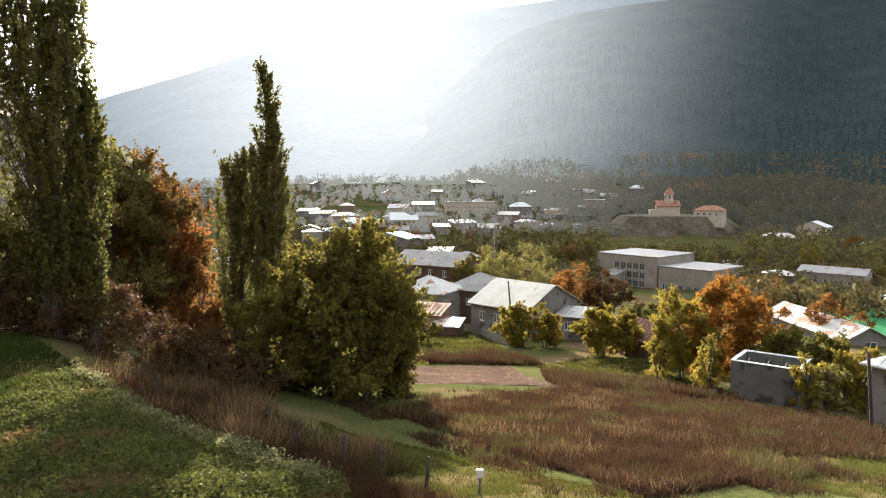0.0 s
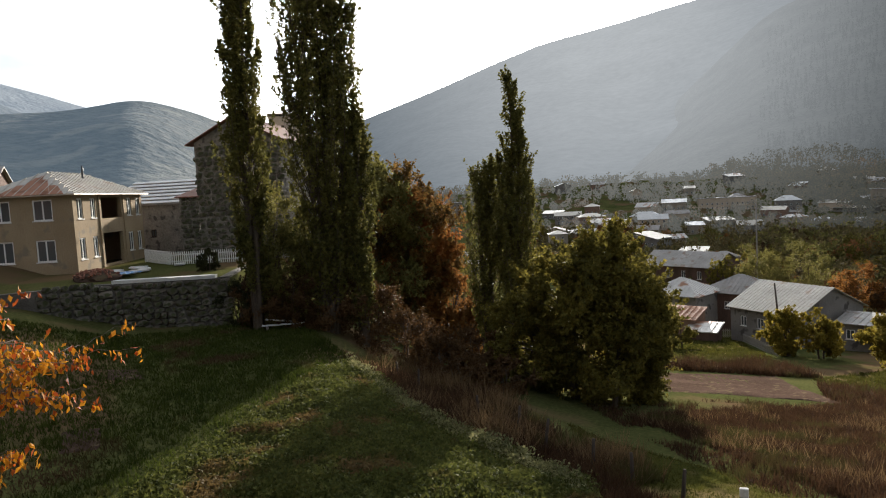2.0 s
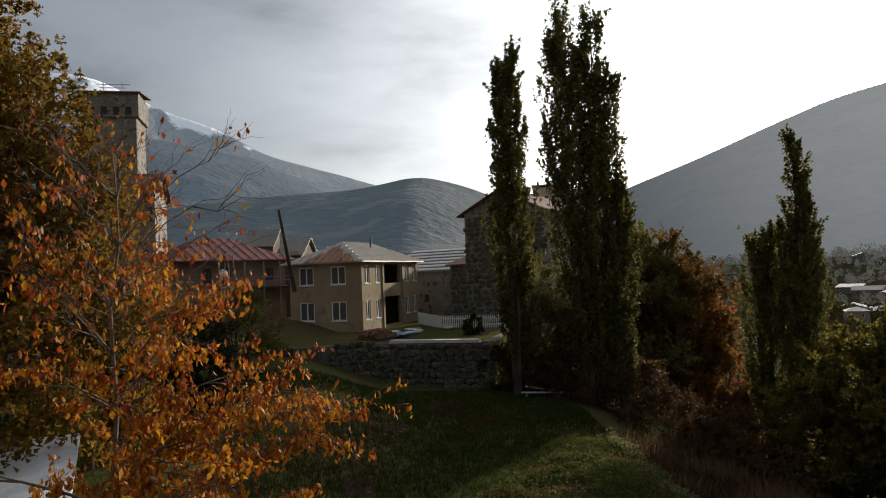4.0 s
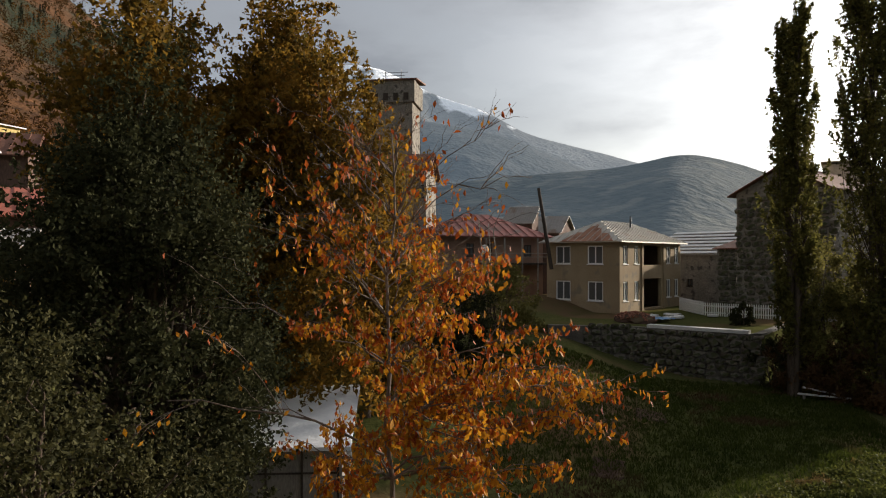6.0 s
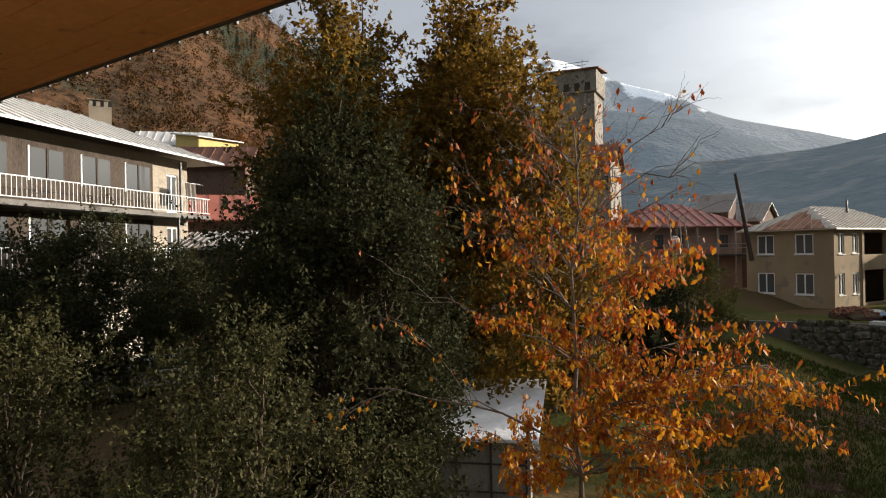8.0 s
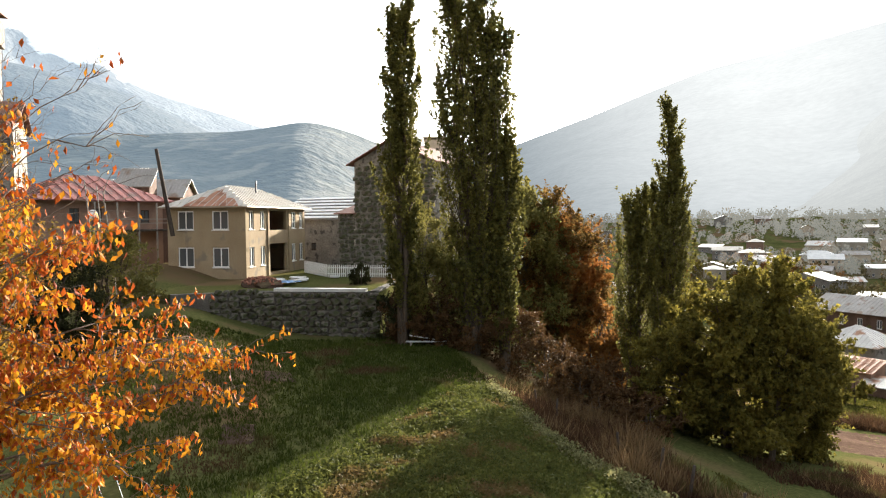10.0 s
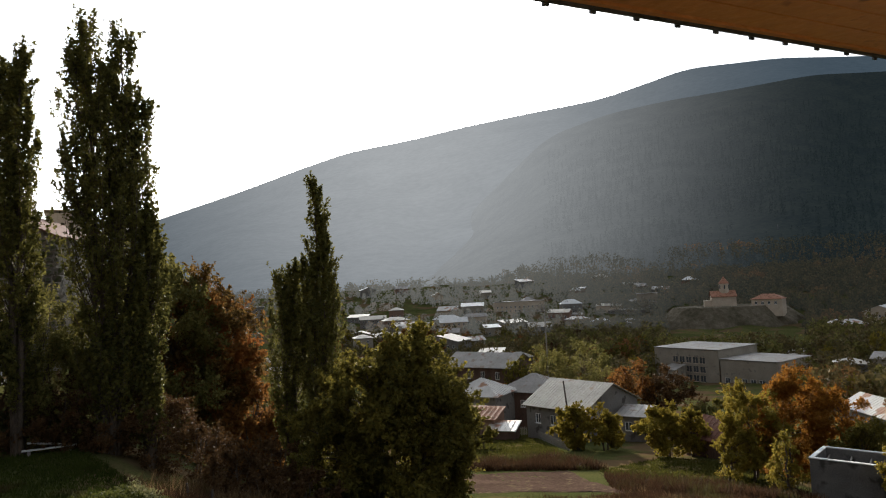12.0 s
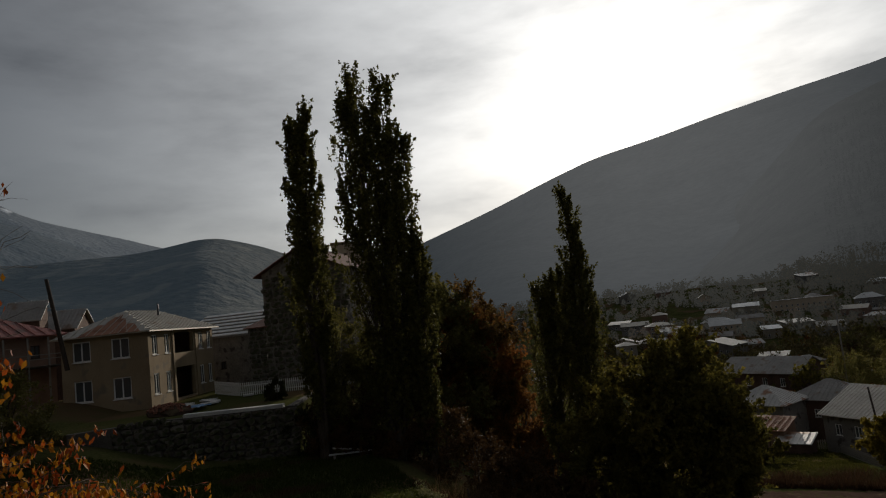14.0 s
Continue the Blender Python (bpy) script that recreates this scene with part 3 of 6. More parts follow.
# ---- surfaces of the land ----
def quad_point(q, u, v):
    a, b, c, d = (Vector((*p, 0)) for p in q)
    return a * (1 - u) * (1 - v) + b * u * (1 - v) + c * u * v + d * (1 - u) * v


def flat(q):
    return [tuple(polar(az, r).to_2d()) for az, r in q]


def patch(name, q, material, label, lift=0.05, n=40, category="field", ridges=0.0):
    """A field's surface, laid over the ground between four corners given as bearing and distance."""
    q = flat(q)
    verts, faces = [], []
    for i in range(n + 1):
        for j in range(n + 1):
            p = quad_point(q, i / n, j / n)
            w = 0.02 * noise.noise((i * 3.1, j * 2.7, 5))
            edge = min(i, j, n - i, n - j) == 0
            p.x += noise.noise((p.x * 0.3, p.y * 0.3, 7)) * 0.5 * edge
            p.y += noise.noise((p.x * 0.3, p.y * 0.3, 9)) * 0.5 * edge
            z = land(p.x, p.y) + (lift + w + ridges * math.sin(i * 2.2) if not edge else -0.05)
            verts.append((p.x, p.y, z))
    for i in range(n):
        for j in range(n):
            a = i * (n + 1) + j
            faces.append((a, a + n + 1, a + n + 2, a + 1))
    me = mesh_of(name, verts, faces, material, True)
    if me.polygons[0].normal.z < 0:
        me.flip_normals()
    return tagged(new(name, me), label, category, kind="structure")


def blades(name, q, n, height, width, material, label, seed, lean=0.35, category="grass", thin=None):
    """Upright blades of grass or weeds, three to a tuft, over a field."""
    rng = np.random.default_rng(seed)
    q = flat(q)
    verts = np.zeros((n, 3, 3))
    k = 0
    while k < n:
        p = quad_point(q, rng.uniform(), rng.uniform())
        dens = noise.noise((p.x * 0.35, p.y * 0.35, seed)) + 0.4 * noise.noise((p.x * 1.3, p.y * 1.3, seed))
        if thin is not None and dens < thin + rng.normal() * 0.15:
            continue
        z = land(p.x, p.y)
        h = height * rng.uniform(0.45, 1.2) * (1 + 0.5 * dens)
        for _ in range(3):
            if k >= n:
                break
            a = rng.uniform(0, 2 * math.pi)
            bx, by = p.x + rng.normal() * 0.08, p.y + rng.normal() * 0.08
            wx, wy = math.cos(a) * width * 0.5, math.sin(a) * width * 0.5
            lx, ly = rng.normal() * lean * h, rng.normal() * lean * h
            verts[k] = ((bx - wx, by - wy, z - 0.02), (bx + wx, by + wy, z - 0.02), (bx + lx, by + ly, z + h * rng.uniform(0.6, 1.0)))
            k += 1
    me = bpy.data.meshes.new(name)
    me.vertices.add(3 * n)
    me.vertices.foreach_set("co", verts.ravel())
    me.loops.add(3 * n)
    me.loops.foreach_set("vertex_index", np.arange(3 * n))
    me.polygons.add(n)
    me.polygons.foreach_set("loop_start", np.arange(n) * 3)
    me.materials.append(material)
    me.update(calc_edges=True)
    return tagged(new(name, me), label, category, kind="stuff")


def leafy(name, q, n, height, size, material, label, seed, category="plants", thin=None):
    rng = np.random.default_rng(seed)
    q = flat(q)
    pts = []
    while len(pts) < n:
        p = quad_point(q, rng.uniform(), rng.uniform())
        dens = noise.noise((p.x * 0.5, p.y * 0.5, seed)) + 0.5 * noise.noise((p.x * 1.7, p.y * 1.7, seed))
        if thin is not None and dens < thin + rng.normal() * 0.15:
            continue
        z = land(p.x, p.y)
        h = height * (0.75 + 0.5 * dens)
        for _ in range(5):
            pts.append((p.x + rng.normal() * 0.12, p.y + rng.normal() * 0.12, z + max(0.03, h) * rng.uniform(0.25, 1.1)))
    return tagged(new(name, leaf_mesh(name, pts, size, material, rng, -0.2, 0.8)), label, category, kind="stuff")


CROP = [(28.7, 33), (8.5, 18), (15, 4), (60, 15)]
STRIP = [(29.5, 33.5), (8, 18.2), (3, 20), (22, 38)]
patch("crop_bed", CROP, CROP_SOIL, "dark green bed of leafy crop plants")
patch("lawn", [(10.5, 27.5), (4, 16.5), (-19, 15), (-17, 18)], LAWN, "bright mown grass strip below the fence")
patch("weed_field", [(6, 32), (-17, 18.5), (-29, 25), (-12, 50)], WEED_BED, "fallow field of brown dead weeds")
patch("ploughed_field", [(4.6, 44), (-10.8, 49.5), (-5.3, 66.5), (4.6, 61)], SOIL, "bare ploughed brown soil", ridges=0.04, n=60)
patch("green_plot", [(-7.4, 66), (-21.6, 58), (-21.4, 72), (-12.8, 79)], LAWN, "bright green vegetable plot")
patch("green_plot", [(3.6, 75), (-5.2, 81), (-2.4, 106), (3.6, 104)], LAWN, "bright green vegetable plot behind bushes")
patch("lawn", [(-26.5, 31), (-28, 23), (-46, 24), (-43, 42)], LAWN, "patch of yellow-green grass")
patch("bare_patch", [(51.2, 23.4), (48.2, 23.2), (48, 25.6), (51, 25.8)], SOIL, "bare reddish soil patch in the grass", n=12)
patch("bare_patch", [(47.8, 31.5), (45.4, 31.3), (45.3, 33.2), (47.6, 33.4)], SOIL, "bare reddish soil patch in the grass", n=12)

leafy("crop_plants", CROP, 120000, 0.42, 0.10, CROP_LEAF, "dense green leafy crop plants with yellowing leaves", 31)
leafy("field_edge_plants", [(29, 33), (10, 18.5), (9.5, 17), (29, 31)], 7000, 0.6, 0.10, PALE_EDGE_LEAF, "pale green sunlit leafy plants at the field edge", 32)
blades("field_grass", [(34, 44), (26, 30), (56, 16), (62, 42)], 60000, 0.22, 0.05, GRASS_BLADE, "rough green grass", 33)
blades("field_grass", [(56, 16), (26, 30), (20, 4), (75, 12)], 12000, 0.22, 0.04, GRASS_BLADE, "rough green grass under crop plants", 34, thin=0.1)
blades("dry_grass", STRIP, 16000, 0.75, 0.045, DRY_BLADE, "tall brown dry grass along the fence", 35)
blades("dry_grass", STRIP, 5000, 1.0, 0.05, STRAW_BLADE, "straw-coloured dry grass clumps", 36, thin=0.15)
blades("dry_grass", [(9, 19.5), (-6, 15), (-6, 14), (9, 17)], 5000, 0.5, 0.04, DRY_BLADE, "brown dry grass along the fence", 37)
blades("dead_weeds", [(6, 32), (-17, 18.5), (-29, 25), (-12, 50)], 76000, 0.40, 0.045, DRY_BLADE, "brown dead weeds in a fallow field", 38)
blades("dead_weeds", [(6, 32), (-17, 18.5), (-29, 25), (-12, 50)], 5000, 0.5, 0.045, STRAW_BLADE, "straw-coloured weed stalks", 39, thin=0.12)
blades("dead_weeds", [(10, 36), (-12, 16.2), (-40, 24), (-14, 52)], 16000, 0.34, 0.04, DRY_BLADE, "thin brown weeds straying into the grass", 47, thin=0.22)
blades("dead_weeds", [(-13, 50), (-22, 26), (-44, 40), (-40, 50)], 26000, 0.5, 0.06, DRY_BLADE, "brown dead weeds before the ruin", 40)
blades("dead_weeds", [(5, 64), (-8.5, 68), (-5, 75), (5, 71)], 9000, 1.0, 0.09, DRY_BLADE, "brown weed hedge between plots", 41)
blades("dead_weeds", [(-9, 50), (-24, 50), (-22, 56), (-8, 64)], 9000, 0.9, 0.09, DRY_BLADE, "brown weed hedge below the green plot", 42)
blades("lawn_grass", [(11, 28), (4, 16.5), (-19, 15), (-17, 18.3)], 30000, 0.13, 0.035, LAWN_BLADE, "short bright green grass", 43)
blades("lawn_grass", [(-26.5, 31), (-28, 23), (-46, 24), (-43, 42)], 12000, 0.15, 0.04, LAWN_BLADE, "short yellow-green grass", 44)
blades("plot_plants", [(-7.4, 66), (-21.6, 58), (-21.4, 72), (-12.8, 79)], 12000, 0.3, 0.12, LAWN_BLADE, "rows of bright green vegetables", 45)
blades("plot_plants", [(3.6, 75), (-5.2, 81), (-2.4, 106), (3.6, 104)], 12000, 0.3, 0.14, LAWN_BLADE, "rows of bright green vegetables", 46)


# ---- buildings ----
def frame_at(corner, along):
    """A pose at the left front corner of a house, with x along its front wall and y into the house."""
    a, b = Vector(corner), Vector(along)
    d = (b - a).to_2d().normalized()
    return Matrix(((d.x, -d.y, 0, a.x), (d.y, d.x, 0, a.y), (0, 0, 1, a.z), (0, 0, 0, 1)))


def holed_wall(width, z0, z1, thick, holes, m):
    """A wall of the given thickness with openings right through it."""
    bm = bmesh.new()
    xs = sorted({0, width, *(h[0] for h in holes), *(h[1] for h in holes)})
    zs = sorted({z0, z1, *(h[2] for h in holes), *(h[3] for h in holes)})
    for i in range(len(xs) - 1):
        for j in range(len(zs) - 1):
            cx, cz = (xs[i] + xs[i + 1]) / 2, (zs[j] + zs[j + 1]) / 2
            if not any(h[0] < cx < h[1] and h[2] < cz < h[3] for h in holes):
                box(bm, xs[i], xs[i + 1], 0, thick, zs[j], zs[j + 1], m)
    if holes:
        bmesh.ops.remove_doubles(bm, verts=bm.verts, dist=0.0005)
    return bm


def slab(bm, pts, thick):
    """A sloping sheet with thickness."""
    n = len(pts)
    top = [bm.verts.new(p) for p in pts]
    low = [bm.verts.new(Vector(p) - Vector((0, 0, thick))) for p in pts]
    bm.faces.new(top)
    bm.faces.new(low[::-1])
    for i in range(n):
        bm.faces.new((top[i], low[i], low[(i + 1) % n], top[(i + 1) % n]))


def seam_lines(pts, gap, sheet, roof, size=0.05):
    """Raised seams that run down a sloping sheet."""
    pts = [Vector(p) for p in pts]
    nrm = (pts[1] - pts[0]).cross(pts[2] - pts[0]).normalized()
    if nrm.z < 0:
        nrm = -nrm
    u = Vector((0, 0, 1)).cross(nrm)
    if u.length < 0.05:
        return
    u.normalize()
    v = nrm.cross(u)
    us = [p.dot(u) for p in pts]
    k = min(us) + gap * 0.5
    while k < max(us):
        cut = []
        for i in range(len(pts)):
            a, b = pts[i], pts[(i + 1) % len(pts)]
            ua, ub = us[i], us[(i + 1) % len(pts)]
            if (ua - k) * (ub - k) < 0:
                cut.append(a + (b - a) * ((k - ua) / (ub - ua)))
        if len(cut) == 2 and (cut[0] - cut[1]).length > 0.3:
            a, b = cut
            w = u * size * 0.5
            bm = bmesh.new()
            vs = [bm.verts.new(p) for p in (a - w, a + w, b + w, b - w, a - w + nrm * size, a + w + nrm * size, b + w + nrm * size, b - w + nrm * size)]
            for f in ((4, 5, 6, 7), (0, 1, 5, 4), (1, 2, 6, 5), (2, 3, 7, 6), (3, 0, 4, 7)):
                bm.faces.new([vs[i] for i in f])
            part("seam", bm, sheet, roof)
        k += gap


def window_unit(parent, m, x0, x1, z0, z1, frame_mat, leaves=2, sill=True):
    """A framed window with its pane, set back in the opening."""
    t, w = 0.09, x1 - x0
    lights = [(t + (w - t) * i / leaves, (w - t) * (i + 1) / leaves, z0 + t, z1 - t) for i in range(leaves)]
    win = part("window", holed_wall(w, z0, z1, 0.1, lights, m @ Matrix.Translation((x0, 0.06, 0))), frame_mat, parent)
    bm = bmesh.new()
    box(bm, x0 + t * 0.5, x1 - t * 0.5, 0.10, 0.12, z0 + t * 0.5, z1 - t * 0.5, m)
    part("pane", bm, GLASS, win)
    if sill:
        bm = bmesh.new()
        box(bm, x0 - 0.06, x1 + 0.06, -0.07, 0.055, z0 - 0.06, z0 - 0.002, m)
        part("sill", bm, frame_mat, win)
    return win


def roof_faces(kind, w, d, h, rise, o):
    if kind == "hip":
        c = [(-o, -o, h), (w + o, -o, h), (w + o, d + o, h), (-o, d + o, h)]
        if w >= d:
            r = [(d / 2, d / 2, h + rise), (w - d / 2, d / 2, h + rise)]
            fs = ((0, 1, 5, 4), (1, 2, 5), (2, 3, 4, 5), (3, 0, 4))
        else:
            r = [(w / 2, w / 2, h + rise), (w / 2, d - w / 2, h + rise)]
            fs = ((0, 1, 4), (1, 2, 5, 4), (2, 3, 5), (3, 0, 4, 5))
        p = c + r
        return [[p[i] for i in f] for f in fs]
    drop = rise * o / (d / 2)
    if kind == "gable":
        return [[(-o, -o, h - drop), (w + o, -o, h - drop), (w + o, d / 2, h + rise), (-o, d / 2, h + rise)],
                [(w + o, d + o, h - drop), (-o, d + o, h - drop), (-o, d / 2, h + rise), (w + o, d / 2, h + rise)]]
    if kind == "gable_end":
        drop = rise * o / (w / 2)
        return [[(-o, d + o, h - drop), (-o, -o, h - drop), (w / 2, -o, h + rise), (w / 2, d + o, h + rise)],
                [(w + o, -o, h - drop), (w + o, d + o, h - drop), (w / 2, d + o, h + rise), (w / 2, -o, h + rise)]]
    if kind == "shed":
        return [[(-o, -o, h), (w + o, -o, h), (w + o, d + o, h + rise), (-o, d + o, h + rise)]]
    return [[(-o, -o, h + 0.3), (w + o, -o, h + 0.3), (w + o, d + o, h + 0.3), (-o, d + o, h + 0.3)]]


def house(name, a, b, depth, h, label, roof="gable", rise=1.8, over=0.45, wall=PLASTER, sheet=METAL_ROOF, front=(), right=(), left=(), seams=0.8, deep=3.0, frames=WHITE_PAINT, group="", category="house", leaves=2, openings=()):
    """A house from its left and right front corners: four walls with openings, windows and a sheet roof."""
    m = frame_at(a, b)
    w = (Vector(b) - Vector(a)).to_2d().length
    th = thing(name, m, label, category, group)
    t = 0.3
    sides = (
        (w, list(front), Matrix.Identity(4)),
        (depth - 2 * t, list(right), Matrix(((0, -1, 0, w), (1, 0, 0, t), (0, 0, 1, 0), (0, 0, 0, 1)))),
        (w, [], Matrix(((-1, 0, 0, w), (0, -1, 0, depth), (0, 0, 1, 0), (0, 0, 0, 1)))),
        (depth - 2 * t, list(left), Matrix(((0, 1, 0, 0), (-1, 0, 0, depth - t), (0, 0, 1, 0), (0, 0, 0, 1)))),
    )
    for width, holes, sm in sides:
        through_holes = holes + (list(openings) if sm == Matrix.Identity(4) else [])
        part("wall", holed_wall(width, -deep, h, t, through_holes, sm), wall, th)
        for x0, x1, z0, z1 in holes:
            window_unit(th, sm, x0, x1, z0, z1, frames, leaves, group == "")
    bm = bmesh.new()
    box(bm, t, w - t, t, depth - t, h * 0.5 - 0.1, h * 0.5 + 0.1)
    part("floor", bm, GREY_PLASTER, th)
    if roof in ("gable", "gable_end", "shed"):
        for s in (0, 1):
            bm = bmesh.new()
            if roof == "gable":
                x = 0.0 if s == 0 else w - t
                base = [(x, 0, h), (x, depth, h), (x, depth / 2, h + rise - 0.05)]
                off = Vector((t, 0, 0))
            elif roof == "gable_end":
                y = 0.0 if s == 0 else depth - t
                base = [(0, y, h), (w, y, h), (w / 2, y, h + rise - 0.05)]
                off = Vector((0, t, 0))
            else:
                x = 0.0 if s == 0 else w - t
                base = [(x, 0, h - 0.02), (x, depth, h - 0.02), (x, depth, h + rise * 0.9)]
                off = Vector((t, 0, 0))
            vs = [bm.verts.new(p) for p in base] + [bm.verts.new(Vector(p) + off) for p in base]
            for f in ((0, 1, 2), (5, 4, 3), (0, 3, 4, 1), (1, 4, 5, 2), (2, 5, 3, 0)):
                bm.faces.new([vs[i] for i in f])
            bmesh.ops.recalc_face_normals(bm, faces=bm.faces)
            part("gable", bm, wall, th)
    faces = roof_faces(roof, w, depth, h, rise, over)
    for f in faces:
        bm = bmesh.new()
        slab(bm, f, 0.10)
        rf = part("roof", bm, sheet, th)
        if seams:
            seam_lines(f, seams, sheet, rf)
    return th


def rows_of(w, n, z0, z1, ww, margin=0.8):
    """Evenly spaced window openings along a wall."""
    step = (w - 2 * margin) / n
    return [(margin + step * (i + 0.5) - ww / 2, margin + step * (i + 0.5) + ww / 2, z0, z1) for i in range(n)]


# the plastered house in the yard
HC, HR = polar(48.8, 56, 3.6), polar(44.1, 67, 3.6)
LOW, HIGH = (0.87, 2.45), (3.85, 5.35)
main_house = house("plastered_house", HC, HR, 6.7, 5.7, "two-storey ochre plastered house with zinc hip roof", "hip", 1.85, 0.5,
                   front=[(x0, x1, *z) for z in (LOW, HIGH) for x0, x1 in ((0.7, 1.55), (2.7, 3.5), (9.0, 9.9), (10.75, 11.6))],
                   left=[(x0, x1, *z) for z in (LOW, HIGH) for x0, x1 in ((0.6, 2.0), (3.6, 5.0))], deep=0.6, seams=0.62,
                   openings=[(4.4, 7.9, 0.15, 2.6), (4.4, 7.9, 3.75, 5.4)])
for x in (-0.06, 3.95, 8.2):
    bm = bmesh.new()
    box(bm, x, x + 0.3, -0.09, -0.003, -0.5, 5.68)
    part("pilaster", bm, PLASTER, main_house)
bm = bmesh.new()
box(bm, 4.0, 8.3, 1.8, 1.95, 0.0, 5.6)
part("loggia_wall", bm, GREY_PLASTER, main_house)
bm = bmesh.new()
box(bm, 4.7, 5.6, 1.70, 1.795, 3.75, 5.2)
part("loggia_door", bm, DARK_WOOD, main_house)
for ya, yb, up in ((0.25, 1.2, 0.36), (1.24, 2.2, 0.62), (2.24, 3.2, 0.80), (3.24, 4.2, 0.72), (4.24, 5.1, 0.42)):
    bm = bmesh.new()
    corners = [(-0.51, yb), (-0.51, ya), (-0.5 + 3.85 * up, ya + (3.35 - ya) * up), (-0.5 + 3.85 * up, yb + (3.35 - yb) * up)]
    face = [(x, y, 5.734 + 1.85 * (x + 0.5) / 3.85) for x, y in corners]
    slab(bm, face, 0.03)
    part("rusty_sheet", bm, ORANGE_ROOF, main_house, "rust-red painted roof sheet")

# yard terrace, retaining wall and fence
YARD = [polar(55, 46, 3.55), polar(48, 46.2, 3.5), polar(38.3, 43.8, 3.4), polar(35.5, 56, 3.5), polar(33, 74, 3.6), polar(46, 84, 3.6), polar(66, 84, 3.6), polar(66, 55, 3.6)]
bm = bmesh.new()
slab(bm, YARD[::-1], 4.0)
bmesh.ops.recalc_face_normals(bm, faces=bm.faces)
tagged(part("yard_terrace", bm, GRASS), "raised grassy yard held by a stone wall", "ground", kind="structure")


def stone_meshes(rng, n=7):
    out_meshes = []
    for i in range(n):
        bm = bmesh.new()
        for _ in range(15):
            d = rng.normal(size=3)
            d = np.sign(d) * np.abs(d / np.abs(d).max()) ** 0.55
            bm.verts.new(d * 0.5 * rng.uniform(0.86, 1.0))
        res = bmesh.ops.convex_hull(bm, input=bm.verts)
        bmesh.ops.delete(bm, geom=[g for g in res["geom_interior"] if isinstance(g, bmesh.types.BMVert)], context="VERTS")
        me = bpy.data.meshes.new("stone")
        bm.to_mesh(me)
        bm.free()
        me.materials.append(STONE)
        out_meshes.append(me)
    return out_meshes


STONES = stone_meshes(np.random.default_rng(5))


def lay_stones(parent, a, b, z0, z1, course, rng, limit, depth=0.3):
    """Stones laid in uneven courses on the face of a wall from a to b."""
    a, b = Vector(a), Vector(b)
    d = (b - a).to_2d()
    ln = d.length
    d.normalize()
    turn_z = math.atan2(d.y, d.x)
    z, count = z0, 0
    while z < z1 - course * 0.3 and count < limit:
        ch = course * rng.uniform(0.75, 1.25)
        x = rng.uniform(-0.2, 0.2)
        while x < ln and count < limit:
            sw = ch * rng.uniform(0.9, 2.1)
            ob = new("stone", STONES[int(rng.integers(len(STONES)))])
            ob.parent = parent
            p = a.to_2d() + d * (x + sw / 2)
            inv = parent.matrix_world.inverted()
            ob.matrix_basis = inv @ Matrix.LocRotScale((p.x, p.y, z + ch / 2), Euler((rng.normal() * 0.05, rng.normal() * 0.06, turn_z)), (sw * 1.04, depth * rng.uniform(0.85, 1.2), ch * 1.04))
            x += sw + 0.02
            count += 1
        z += ch


def wall_run(name, pts, z0, z1, thick, material, label, category="wall", kind="structure"):
    th = tagged(new(name), label, category, kind=kind)
    bm = bmesh.new()
    for a, b in zip(pts[:-1], pts[1:]):
        m = frame_at((*a[:2], 0), (*b[:2], 0))
        box(bm, 0, (Vector(b) - Vector(a)).to_2d().length, 0, thick, z0, z1, m)
    part("core", bm, material, th)
    return th


retaining = wall_run("retaining_wall", [polar(54.5, 45.7), polar(48, 45.8), polar(38.4, 43.5), polar(36.3, 52)], -0.5, 3.55, 0.5, MORTAR, "mossy dry stone retaining wall below the yard")
bm = bmesh.new()
box(bm, 0, (polar(46.6, 45.4) - polar(39.2, 43.4)).length, -0.12, 0.5, 3.55, 3.75, frame_at(polar(46.6, 45.5), polar(39.2, 43.6)))
part("coping", bm, PALE_CONCRETE, retaining, "pale concrete coping slab")


def picket_fence(name, a, b, height, gap, label, material=WHITE_PAINT, width=0.07):
    m = frame_at(a, b)
    th = thing(name, m, label, "fence")
    ln = (Vector(b) - Vector(a)).to_2d().length
    slope = (b[2] - a[2]) / ln
    bm = bmesh.new()
    vs = [bm.verts.new(p) for p in ((0, 0, 0), (width, 0, 0), (width, 0.025, 0), (0, 0.025, 0), (0, 0, height - 0.06), (width, 0, height - 0.06), (width, 0.025, height - 0.06), (0, 0.025, height - 0.06), (width / 2, 0, height), (width / 2, 0.025, height))]
    for f in ((0, 1, 5, 8, 4), (3, 7, 9, 6, 2), (1, 2, 6, 5), (0, 4, 7, 3), (4, 8, 9, 7), (5, 6, 9, 8), (0, 3, 2, 1)):
        bm.faces.new([vs[i] for i in f])
    me = bpy.data.meshes.new("picket")
    bm.to_mesh(me)
    bm.free()
    me.materials.append(material)
    n = int(ln / gap)
    for i in range(n):
        ob = part("picket", me, parent=th)
        ob.location = (i * gap, 0, slope * i * gap)
    for z in (0.25, height - 0.3):
        bm = bmesh.new()
        for v in box(bm, 0, ln, 0.03, 0.07, z, z + 0.07):
            v.co.z += slope * v.co.x
        part("rail", bm, material, th)
    return th


picket_fence("picket_fence", polar(44.2, 61.5, 3.6), polar(42.3, 56.5, 3.5), 1.05, 0.16, "white wooden picket fence beside the house")
picket_fence("picket_fence", polar(42.3, 56.5, 3.5), polar(36.6, 55, 3.5), 1.05, 0.16, "white wooden picket fence across the yard")

